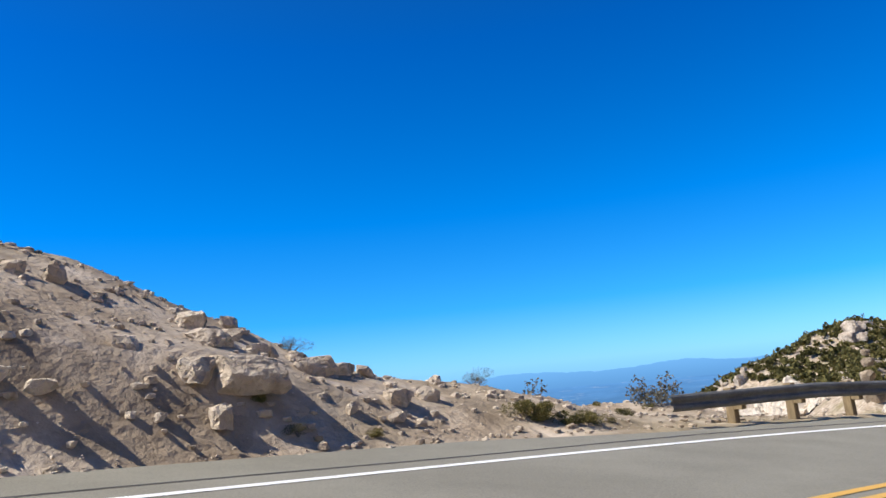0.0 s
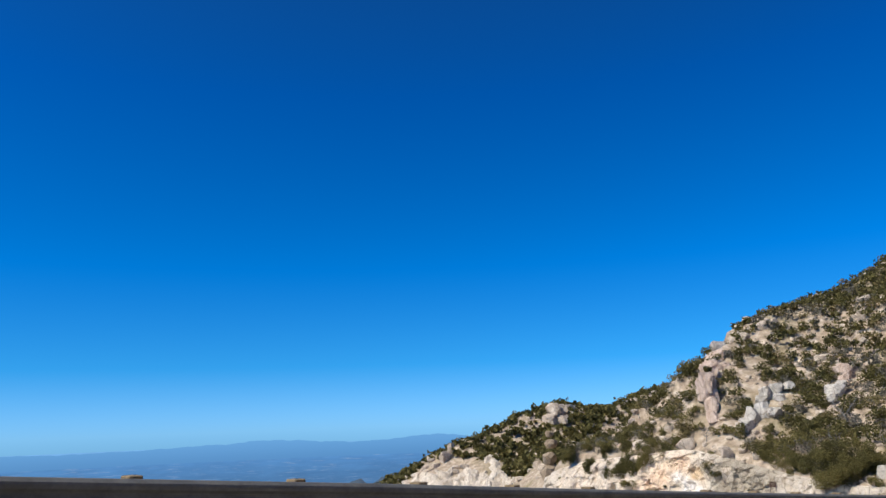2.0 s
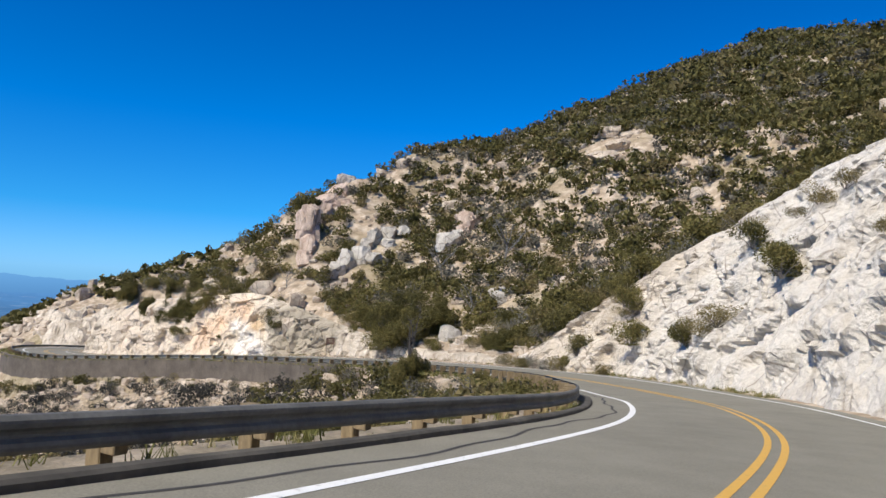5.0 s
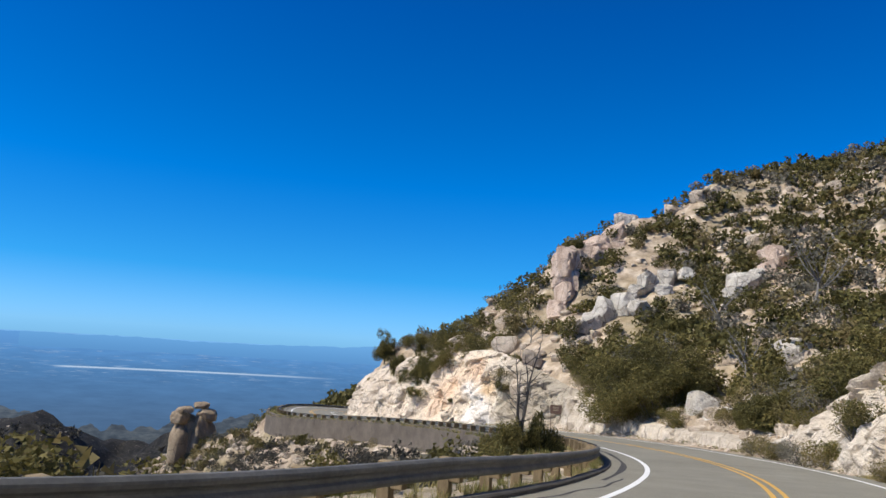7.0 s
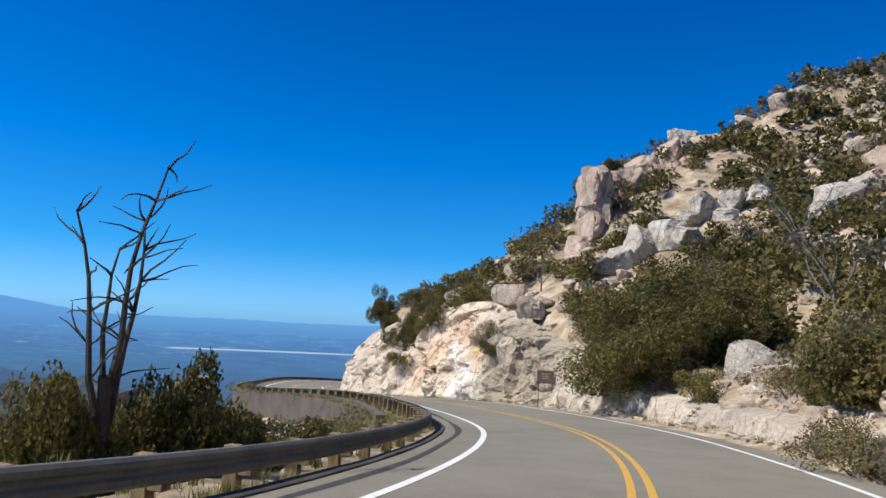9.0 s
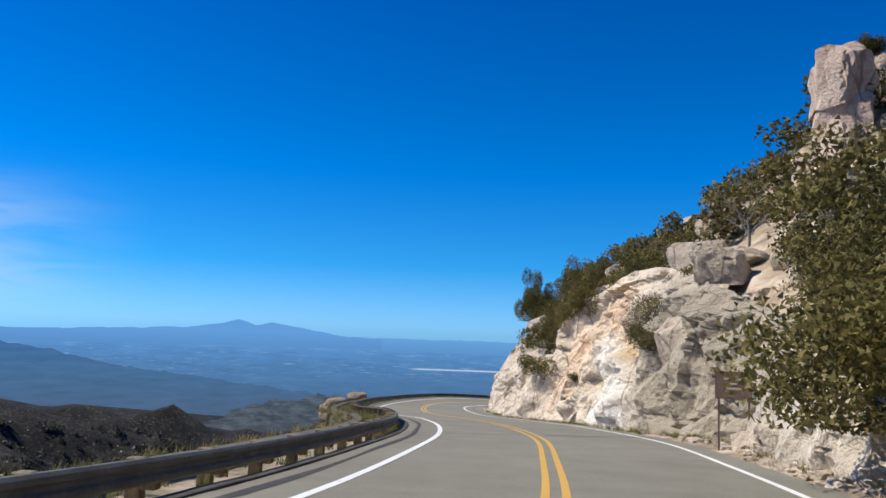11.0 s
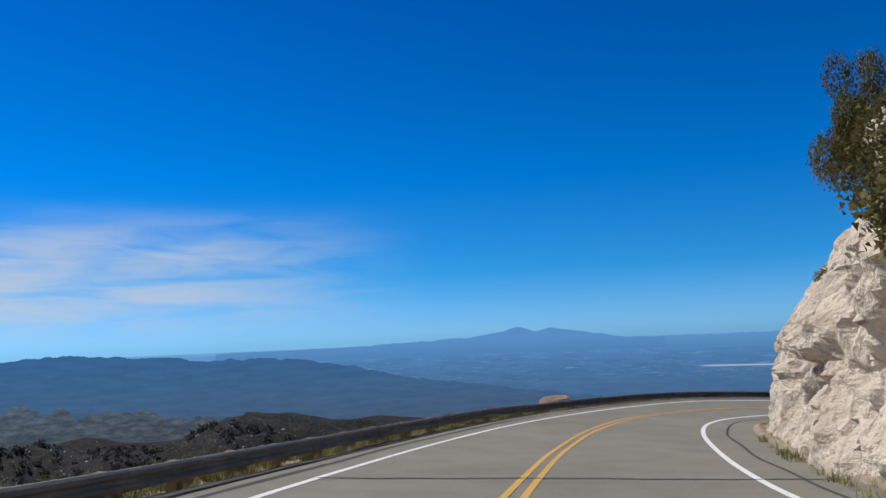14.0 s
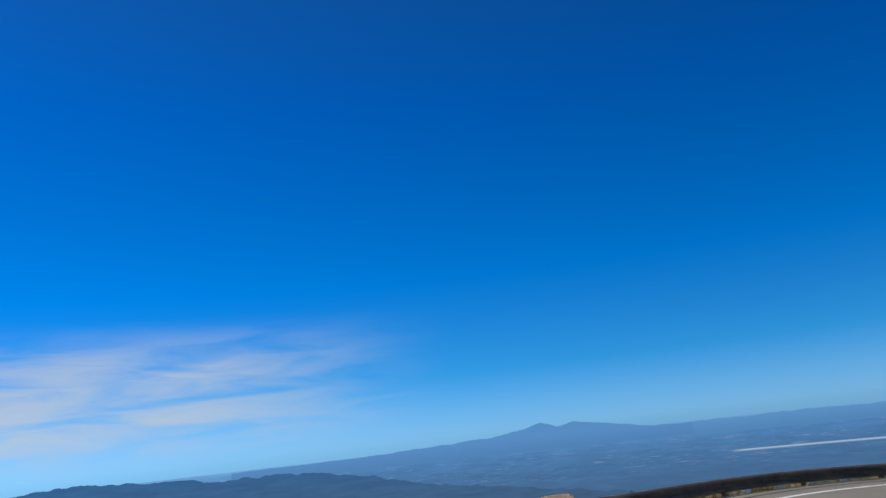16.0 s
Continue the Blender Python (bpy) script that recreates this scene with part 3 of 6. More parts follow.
    bank_z = bank_z + smooth(wl_ + 1.9, wl_ + 4, d) * (n_mid * 0.30 + n_fin * 0.13) - np.clip(d - wl_ - 8 - np.clip(-c0 * 1.2, 0, 14), 0, 60) * 0.8
    k = smooth(8.5, 6, c0) * (u < 8) * smooth(150, 90, d)
    left = left * (1 - k) + np.maximum(bank_z, left) * k
    # right: verge, cut, hillside; the two legs of the road round the spur meet in a crest
    def side(i, d):
        z0, foot, cut, slope = (LINE[i, k] for k in (2, 5, 6, 7))
        inn = -d - foot
        rise = np.clip(inn, 0, None)
        lean = 0.42 + 0.33 * smooth(16.0, 14.2, U[i])
        back = np.minimum(1.5, 0.24 * cut)
        top = cut * smooth(0.3 + back, np.maximum(cut * (lean + 0.1), 0.8) + back, rise)
        up = np.clip(inn - cut * lean, 0, None)
        crown_ = np.minimum(up, 125) - 0.8 * np.clip(up - 125, 0, 200)
        hill = slope * crown_ * (0.92 + 0.27 * smooth(12, 50, up)) * (1 - 0.25 * smooth(90, 220, up))
        hill = hill - np.interp(U[i], (10, 11, 12, 13, 14, 15, 16, 17, 18, 20, 22, 24), (0, 0.8, 2.8, 4.4, 5.0, 4.8, 4.2, 3.8, 3.2, 1.7, 0.9, 0)) * smooth(3, 28, up)
        r = z0 + BANKS[i] * np.clip(d, -8, 9) + top + hill + smooth(1, 8, up) * (n_big * 1.3 + n_mid * 0.6) + n_fin * 0.06 * smooth(0, 1, inn)
        more = 0.20 * smooth(125, 175, x)
        r = r - np.interp(x, (90, 97, 104, 118, 130, 140, 147, 155, 165, 186, 196), (0.4, 2.0, 5.0, 6.2, 6.2, 3.6, 1.8, 2.2, 4.6, 5.0, 1.6)) * np.exp(-((y - 139) / 17) ** 2) * smooth(88, 93, x)
        r = r - 3.2 * np.exp(-((x - 86.5) ** 2 + (y - 142.5) ** 2) / 14) - 1.6 * np.exp(-((x - 83) ** 2 + (y - 133.5) ** 2) / 12)
        r = r - 2.2 * np.exp(-((x - 80.5) ** 2 + (y - 125) ** 2) / 20)
        r = r - 5.0 * np.exp(-((x - 177) ** 2 + (y - 236) ** 2) / 900)
        r = r + 2.6 * np.exp(-((x - 67) ** 2 + (y - 147.5) ** 2) / 34) * smooth(0, 3, up)
        return np.where(r > 20, 20 + (r - 20) * (0.44 + more + 0.56 * np.exp(-np.clip(r - 20, 0, 400) / 5)), r)

    near_leg = side(*road_coords(x, y, 0, 28 * STEP))
    far_leg = side(*road_coords(x, y, 28 * STEP, len(LINE)))
    right = np.where(u < 28, np.minimum(near_leg, np.where(far_leg > -11, far_leg, 1e9)), np.minimum(far_leg, np.where(near_leg > -9, near_leg, 1e9)))
    right = right - smooth(150, 500, -d) * 40 - smooth(-60, -400, x) * 160
    z = np.where(d > 0, left, right)
    on_road = (d < wl_ + 1.1 + 0.75 * smooth(3.05, 2.7, u)) & (d > -wr_ - 0.8 - 0.95 * smooth(21.4, 22.4, u))
    z = np.where(on_road, base - 0.12, z)
    # the wooded hill further down the road: a ridge between given places
    hill2 = np.full(z.shape, -1e9)
    crest = ((62, 312, -27), (91, 306, -9), (120, 313, 3.4), (147, 323, 11.8), (180, 332, 10), (230, 345, 19), (320, 360, 58))
    for (ax, ay, az_), (bx, by, bz) in zip(crest, crest[1:]):
        t = np.clip(((x - ax) * (bx - ax) + (y - ay) * (by - ay)) / ((bx - ax) ** 2 + (by - ay) ** 2), 0, 1)
        away = np.hypot(x - ax - t * (bx - ax), y - ay - t * (by - ay))
        hill2 = np.maximum(hill2, az_ + t * (bz - az_) - away * 0.52)
    hill2 = hill2 + 3 * fbm(x / 30, y / 30, 0, 4, 61)
    z = np.maximum(z, np.where(y > 235, hill2, -1e9))
    shoulder = np.full(z.shape, -1e9)
    foot_ = ((92, 212, -14), (116, 262, -8), (147, 321, 6))
    for (ax, ay, az_), (bx, by, bz) in zip(foot_, foot_[1:]):
        t = np.clip(((x - ax) * (bx - ax) + (y - ay) * (by - ay)) / ((bx - ax) ** 2 + (by - ay) ** 2), 0, 1)
        away = np.hypot(x - ax - t * (bx - ax), y - ay - t * (by - ay))
        shoulder = np.maximum(shoulder, az_ + t * (bz - az_) - away * 0.62)
    z = np.maximum(z, np.where(y > 205, shoulder + 2.5 * fbm(x / 22, y / 22, 0, 3, 63), -1e9))
    return z


def spaced(lo, hi, a, b, fine):
    inner = np.arange(a, b, fine)
    def tail(n0, end):
        out, stepv, p = [], fine, 0.0
        while p < end:
            stepv *= 1.07
            p += stepv
            out.append(p)
        return np.array(out)
    return np.r_[(a - tail(0, a - lo))[::-1], inner, (inner[-1] + tail(0, hi - b))]


GX, GY = spaced(-1500, 1500, -48, 132, 0.75), spaced(-700, 1700, -25, 205, 0.75)
mx, my = np.meshgrid(GX, GY)
GZ = terrain(mx.ravel(), my.ravel()).reshape(mx.shape)


def ground_z(x, y):
    a = np.clip(np.searchsorted(GX, x) - 1, 0, len(GX) - 2)
    b = np.clip(np.searchsorted(GY, y) - 1, 0, len(GY) - 2)
    fx, fy = (x - GX[a]) / (GX[a + 1] - GX[a]), (y - GY[b]) / (GY[b + 1] - GY[b])
    return float(GZ[b, a] * (1 - fx) * (1 - fy) + GZ[b, a + 1] * fx * (1 - fy) + GZ[b + 1, a] * (1 - fx) * fy + GZ[b + 1, a + 1] * fx * fy)


def build_ground():
    nx, ny = len(GX), len(GY)
    me = bpy.data.meshes.new("ground")
    verts = np.stack([mx.ravel(), my.ravel(), GZ.ravel()], 1)
    i, j = np.meshgrid(np.arange(nx - 1), np.arange(ny - 1))
    a = (j * nx + i).ravel()
    quads = np.stack([a, a + 1, a + 1 + nx, a + nx], 1)
    me.vertices.add(len(verts))
    me.vertices.foreach_set("co", verts.ravel())
    me.loops.add(quads.size)
    me.loops.foreach_set("vertex_index", quads.ravel())
    me.polygons.add(len(quads))
    me.polygons.foreach_set("loop_start", np.arange(0, quads.size, 4))
    me.polygons.foreach_set("use_smooth", [True] * len(quads))
    me.update()
    me.validate()
    me.materials.append(M_GROUND)
    tagged(new("ground", me), "rocky granite soil and scrub of a steep canyon side", "ground", kind="structure")


build_ground()

# ------------------------------------------------------------------ road
S_END = ARC[-1] - 3
road = ribbon("road", M_ASPHALT, 0.5, S_END, lambda s, w: w[0] + 1.15 + 0.75 * float(smooth(arc_of(3.05), arc_of(2.7), s)), lambda s, w: -w[1] - 0.75 - 0.95 * float(smooth(arc_of(21.4), arc_of(22.4), s)), 0.0, 0.7, thick=0.14)
tagged(road, "worn pale grey asphalt of a two-lane mountain road", "road", kind="structure")
tagged(ribbon("edge_line", M_WHITE, 0.5, S_END, lambda s, w: w[0] + 0.075, lambda s, w: w[0] - 0.075, 0.006, 0.6), "white painted edge line beside the guardrail", "road marking", kind="structure")
tagged(ribbon("edge_line", M_WHITE, 0.5, S_END, lambda s, w: -w[1] + 0.07, lambda s, w: -w[1] - 0.07, 0.006, 0.6), "white painted edge line beside the rock cut", "road marking", kind="structure")
for o in (0.14, -0.14):
    tagged(ribbon("centre_line", M_YELLOW, 0.5, S_END, o + 0.06, o - 0.06, 0.006, 0.6), "yellow painted double centre line", "road marking", kind="structure")


def kerb():
    s0, s1 = arc_of(6.6), S_END
    prof = [(1.12, -0.05), (1.13, 0.06), (1.17, 0.09), (1.29, 0.095), (1.35, 0.06), (1.38, -0.10)]
    ss = np.arange(s0, s1, 0.7)
    v, f = [], []
    k = len(prof)
    for s in ss:
        c, n, z, bk, w = at_arc(s)
        fade = min(1.0, (s - s0) / 3 + 0.05) * (1 - 0.55 * float(smooth(12, 14, np.interp(s, ARC, U))) - 0.35 * float(smooth(25.2, 26.6, np.interp(s, ARC, U))))
        for o, h in prof:
            o2 = w[0] + o
            p = c + n * o2
            v.append((p[0], p[1], z + bk * o2 + h * fade + 0.015 * float(vnoise(s * 0.7, o * 3))))
    for i in range(len(ss) - 1):
        for j in range(k - 1):
            f.append((i * k + j, (i + 1) * k + j, (i + 1) * k + j + 1, i * k + j + 1))
    tagged(link("kerb", v, f, M_KERB), "dark asphalt kerb along the road edge", "kerb", kind="structure")


kerb()
tagged(ribbon("verge", M_GRAVEL, arc_of(6.6), S_END, lambda s, w: w[0] + 3.0, lambda s, w: w[0] + 1.5, 0.03, 0.8, sink=lambda s: 0.7 * float(np.interp(np.interp(s, ARC, U), *zip(*RAIL_DROP)))), "pale gravel verge under the guardrail", "verge", kind="structure")


# ------------------------------------------------------------------ guardrail
W_BEAM = [(0.0, 0.765), (0.035, 0.76), (0.078, 0.725), (0.083, 0.70), (0.074, 0.665), (0.034, 0.635), (0.026, 0.61), (0.034, 0.585), (0.074, 0.555), (0.083, 0.52), (0.078, 0.495), (0.035, 0.46), (0.0, 0.455)]


def rail_at(s, side, h):
    c, n, z, bk, w = at_arc(s)
    o = w[0] + RAIL_OFF - side
    p = c + n * o
    return (p[0], p[1], z + bk * (w[0] + 1.2) + h - float(np.interp(np.interp(s, ARC, U), *zip(*RAIL_DROP))))


def box_mesh(name, sx_, sy_, sz_, mat, bevel=0.012):
    bm = bmesh.new()
    bmesh.ops.create_cube(bm, size=1.0)
    bmesh.ops.scale(bm, vec=(sx_, sy_, sz_), verts=bm.verts)
    bmesh.ops.translate(bm, vec=(0, 0, sz_ / 2), verts=bm.verts)
    if bevel:
        bmesh.ops.bevel(bm, geom=bm.edges[:], offset=bevel, segments=1, affect="EDGES")
    me = bpy.data.meshes.new(name)
    bm.to_mesh(me)
    bm.free()
    me.materials.append(mat)
    return me


def guardrail():
    s0, s1 = arc_of(3.02) + 0.4, S_END - 6
    root = tagged(empty("guardrail", rail_at(s0, 0, 0)), "weathered steel guardrail on wooden posts along the drop", "guardrail")
    inv = Matrix.Translation(root.location).inverted()
    span = 3.81
    s = s0
    post_me, block_me = box_mesh("post", 0.15, 0.20, 1.15, M_WOOD), box_mesh("block", 0.15, 0.19, 0.36, M_WOOD)
    first = True
    while s < s1:
        v, f = [], []
        k = len(W_BEAM)
        cuts = np.linspace(s, s + span + 0.12, 6)
        for q in cuts:
            low = 0.0
            if first:
                low = -0.15 * (1 - (q - s) / (span + 0.12))
            lap = 0.004 if q == cuts[-1] else 0.0
            for dx, h in W_BEAM:
                v.append(rail_at(q, dx + lap, h + low))
            for dx, h in W_BEAM:
                v.append(rail_at(q, dx - 0.012, h + low))
        for i in range(len(cuts) - 1):
            a, b = i * 2 * k, (i + 1) * 2 * k
            for j in range(k - 1):
                f.append((a + j, b + j, b + j + 1, a + j + 1))
                f.append((a + k + j, a + k + j + 1, b + k + j + 1, b + k + j))
            f.append((a, a + k, b + k, b))
            f.append((a + k - 1, b + k - 1, b + 2 * k - 1, a + 2 * k - 1))
        ob = link("rail_panel", v, f, M_STEEL, root)
        ob.matrix_parent_inverse = inv
        s += span
        first = False
    # posts stand unevenly where the rail begins
    places = [s0 + q for q in (1.84, 3.5, 5.25, 7.05, 8.95, 10.95, 13.0, 15.15, 17.35, 19.6)]
    while places[-1] < s1 + span - 2:
        places.append(places[-1] + 1.905)
    for q in places:
        c, n, z, bk, w = at_arc(q)
        ang = math.atan2(n[1], n[0])
        low = -0.15 * max(0.0, 1 - (q - s0) / (span + 0.12))
        for nm, me, side, h in (("post", post_me, -0.30, -0.355 if q < s0 + 40 else -0.42), ("block", block_me, -0.105, 0.37)):
            ob = new(nm, me)
            x, y, zz = rail_at(q, side, h + low)
            ob.parent = root
            ob.matrix_parent_inverse = inv
            ob.matrix_basis = Matrix.Translation((x, y, zz)) @ Matrix.Rotation(ang + math.pi / 2, 4, "Z") @ Matrix.Rotation(0.03 * float(vnoise(q * 3.1, 5.0)), 4, "X")


guardrail()


# ------------------------------------------------------------------ retaining wall
def retaining_wall():
    s0, s1 = arc_of(WALL_U[0]), arc_of(WALL_U[1])
    root = tagged(empty("retaining_wall", (*at_arc(s0)[0], at_arc(s0)[2])), "long brown concrete retaining wall below the roadside verge", "retaining wall", kind="structure")
    inv = Matrix.Translation(root.location).inverted()
    s = s0
    while s < s1:
        v, f = [], []
        for q in np.linspace(s, min(s + 6.0, s1) - 0.02, 7):
            c, n, z, bk, w = at_arc(q)
            for o, h in ((2.95, 0.10), (3.30, 0.10), (3.45, -5.2), (2.95, -5.2)):
                p = c + n * (w[0] + o)
                v.append((p[0], p[1], z + bk * (w[0] + 1.2) + h))
        for i in range(6):
            for j in range(4):
                f.append((4 * i + j, 4 * i + 4 + j, 4 * i + 4 + (j + 1) % 4, 4 * i + (j + 1) % 4))
        f += [(0, 1, 2, 3), (27, 26, 25, 24)]
        ob = link("wall_panel", v, f, M_WALL, root)
        ob.matrix_parent_inverse = inv
        s += 6.0


retaining_wall()


# ------------------------------------------------------------------ rock cut
def facets(x, y, z, size, seed):
    """Broken planes: each cell has a push and a tilt of its own; also the distance to the nearest joint."""
    px, py, pz = x / size + 0.25 * z / size, y / size, z / (size * 2.1) + 0.45 * (x + y) / size
    ci, cj, ck = np.floor(px), np.floor(py), np.floor(pz)
    best, second, val, val2 = np.full(x.shape, 1e9), np.full(x.shape, 1e9), np.zeros(x.shape), np.zeros(x.shape)
    for a in (-1, 0, 1):
        for b in (-1, 0, 1):
            for c in (-1, 0, 1):
                i, j, k = ci + a, cj + b, ck + c
                dx, dy, dz = (q + hash3(i, j, k, seed + e) - p for q, p, e in ((i, px, 1), (j, py, 2), (k, pz, 3)))
                d = dx * dx + dy * dy + dz * dz
                v = hash3(i, j, k, seed + 4) - 0.5 + (hash3(i, j, k, seed + 5) - 0.5) * 1.3 * dz + (hash3(i, j, k, seed + 6) - 0.5) * 1.3 * (dx - dy)
                near, next_ = d < best, (d >= best) & (d < second)
                val2 = np.where(near, val, np.where(next_, v, val2))
                second = np.where(near, best, np.where(next_, d, second))
                val = np.where(near, v, val)
                best = np.where(near, d, best)
    edge = np.sqrt(second) - np.sqrt(best)
    w = 0.5 * (1 - smooth(0.0, 0.30, edge))
    return val * (1 - w) + val2 * w, edge


def cut_face(u0, u1):
    ss = np.arange(arc_of(u0), arc_of(u1), 0.135)
    rows = 80
    v, f = [], []
    P3 = []
    for s in ss:
        c, n, z, bk, w = at_arc(s)
        foot, cut = w[2], w[3]
        hh = cut * 1.10 + 0.5
        lean = 0.40 + 0.33 * float(smooth(16.0, 14.2, np.interp(s, ARC, U))) + 0.13 * float(smooth(24, 26, np.interp(s, ARC, U)))
        for r in range(rows):
            t = r / (rows - 1)
            o = foot - 0.25 + lean * cut * (t ** 1.25) + 0.9 * max(0.0, t - 0.86) * 6
            p = c - n * o
            P3.append((p[0], p[1], z - bk * foot - 0.35 + hh * t, n[0], n[1], min(1.0, 0.25 + cut / 5.0) * (1 - 0.25 * float(smooth(24.5, 26, np.interp(s, ARC, U)))), t))
    P3 = np.array(P3)
    x, y, z, nx, ny, amp, tt = P3.T
    wx, wy, wz = (0.9 * fbm(x / 2.2, y / 2.2, z / 2.2, 2, q) for q in (71, 72, 73))
    f1, e1 = facets(x + wx, y + wy, z + wz, 2.7, 100)
    f2, e2 = facets(x + wx * 0.6, y + wy * 0.6, z + wz * 0.6, 1.15, 120)
    rough_ = smooth(-0.3, 0.5, fbm(x / 5, y / 5, z / 5, 2, 75))
    push = 1.15 * f1 + (0.30 + 0.42 * rough_) * f2 - 0.30 * np.exp(-e1 / 0.09) - 0.13 * rough_ * np.exp(-e2 / 0.12) + 0.55 * fbm(x / 3.2, y / 3.2, z / 5.5, 3, 30) + 0.20 * fbm(x / 0.8, y / 0.8, z / 1.1, 2, 33) - 0.22 * np.abs(fbm(x / 0.42, y / 0.42, z / 0.6, 2, 37))
    push = push * amp * (0.35 + 0.65 * smooth(0.0, 0.15, tt)) * (1 - 0.5 * smooth(0.85, 1.0, tt))
    x, y = x + nx * push, y + ny * push
    verts = np.stack([x, y, z], 1)
    for i in range(len(ss) - 1):
        for j in range(rows - 1):
            a = i * rows + j
            f.append((a, a + 1, a + rows + 1, a + rows))
    return verts, f


cv, cf = cut_face(6.5, 31.5)
tagged(link("rock_cut", cv, cf, M_CUT), "pale blasted granite face with an orange and white streak", "rock face", kind="structure")


# ------------------------------------------------------------------ boulders
def boulder_mesh(name, seed, subdiv=3, flat=0.75, mat=None):
    rnd = random.Random(seed)
    bm = bmesh.new()
    bmesh.ops.create_icosphere(bm, subdivisions=subdiv, radius=1.0)
    planes = []
    for ax_ in range(3):
        for sg in (-1, 1):
            nv = Vector([sg * (1.0 if ax_ == q else 0.0) + rnd.uniform(-0.22, 0.22) for q in range(3)]).normalized()
            planes.append((nv, rnd.uniform(0.56, 0.76)))
    for _ in range(13):
        a, zc = rnd.uniform(0, 6.283), rnd.uniform(-0.7, 0.95)
        r = math.sqrt(1 - zc * zc)
        planes.append((Vector((r * math.cos(a), r * math.sin(a), zc)), rnd.uniform(0.50, 0.82)))
    off = Vector((seed * 3.1, seed * 1.7, seed * 0.9))
    for v in bm.verts:
        p = v.co.copy()
        for nv, h in planes:
            e = p.dot(nv) - h
            if e > 0:
                p -= nv * e * 0.98
        p *= 1 + 0.07 * noise.noise(p * 1.8 + off) + 0.06 * noise.noise(p * 4.5 + off)
        v.co = (p.x, p.y * rnd.uniform(0.995, 1.005), p.z * flat)
    me = bpy.data.meshes.new(name)
    bm.to_mesh(me)
    bm.free()
    me.materials.append(mat or M_ROCK)
    return me


ROCKS = [boulder_mesh("boulder", k, 3, 0.62 + 0.09 * (k % 4)) for k in range(8)]
rng = random.Random(11)


def boulder(x, y, size, z=None, k=None, sink=0.3, label="pale weathered granite boulder on the slope", stretch=(1, 1, 1), rz=None, group="boulders on the slopes"):
    ob = new("boulder", ROCKS[rng.randrange(8) if k is None else k])
    zz = ground_z(x, y) if z is None else z
    ob.matrix_world = Matrix.Translation((x, y, zz + size * stretch[2] * (0.62 - sink) * 0.5)) @ Matrix.Rotation(rng.uniform(0, 6.28) if rz is None else rz, 4, "Z") @ Matrix.Rotation(rng.uniform(-0.8, 0.8), 4, "X") @ Matrix.Diagonal((size * stretch[0], size * stretch[1], size * stretch[2], 1))
    return tagged(ob, label, "boulder", group)


# ------------------------------------------------------------------ bushes and trees
def leaf_cloud(seed, count, size, rx=1.0, rz=0.85, lumps=7, droop=0.0):
    """Leaves as small pointed blades round several lumps."""
    r = np.random.RandomState(seed)
    lc = r.normal(size=(lumps, 3)) * np.array([0.45, 0.45, 0.30])
    lr = r.uniform(0.38, 0.62, lumps) * (7 / lumps) ** 0.33
    v, f = [], []
    for i in range(count):
        k = r.randint(lumps)
        d = r.normal(size=3)
        d /= np.linalg.norm(d)
        p = lc[k] + d * lr[k] * r.uniform(0.55, 1.08)
        p[2] = max(p[2] * rz + 0.62, 0.03)
        p[:2] *= rx
        a = r.normal(size=3)
        a[2] -= droop
        a /= np.linalg.norm(a)
        b = np.cross(a, r.normal(size=3))
        b /= np.linalg.norm(b)
        L, W = size * r.uniform(0.7, 1.4), size * r.uniform(0.6, 1.1)
        m = len(v)
        v += [p - a * L * 0.5, p + a * L * 0.5 + b * W * 0.5, p + a * L * 0.5 - b * W * 0.5]
        f.append((m, m + 1, m + 2))
    return v, f


def limb(v, f, pts, r0, r1, sides=5):
    k0 = len(v)
    n = len(pts)
    for i, p in enumerate(pts):
        p = Vector(p)
        d = (Vector(pts[min(i + 1, n - 1)]) - Vector(pts[max(i - 1, 0)])).normalized()
        a = d.orthogonal().normalized()
        b = d.cross(a)
        r = r0 + (r1 - r0) * i / (n - 1)
        for s in range(sides):
            t = 6.2832 * s / sides
            v.append(tuple(p + (a * math.cos(t) + b * math.sin(t)) * r))
    for i in range(n - 1):
        for s in range(sides):
            f.append((k0 + i * sides + s, k0 + i * sides + (s + 1) % sides, k0 + (i + 1) * sides + (s + 1) % sides, k0 + (i + 1) * sides + s))


def wander(rnd, a, d, length, n, jitter, lift=0.0):
    pts, p, d = [tuple(a)], Vector(a), Vector(d).normalized()
    for _ in range(n):
        d = (d + Vector((rnd.uniform(-1, 1), rnd.uniform(-1, 1), rnd.uniform(-1, 1) + lift)) * jitter).normalized()
        p = p + d * (length / n)
        pts.append(tuple(p))
    return pts


def stems(seed, n=5, r=0.035):
    rnd = random.Random(seed)
    v, f = [], []
    for k in range(n):
        a = 6.28 * k / n + rnd.uniform(-0.4, 0.4)
        limb(v, f, wander(rnd, (0.05 * math.cos(a), 0.05 * math.sin(a), -0.1), (math.cos(a) * 0.7, math.sin(a) * 0.7, 1.0), 0.95, 4, 0.25), r, r * 0.35, 4)
    return v, f


def make_bush(seed, mat, count, size, label, cat="bush", name="bush", rz=0.85, bark=None, droop=0.0, n_stems=5):
    root = tagged(empty(name, (0, 0, -900)), label, cat, "scrub on the slopes")
    v, f = leaf_cloud(seed, count, size, 1.0, rz, 7, droop)
    link("foliage", v, f, mat, root)
    v, f = stems(seed, n_stems)
    link("stem", v, f, bark or M_BARK, root)
    return root


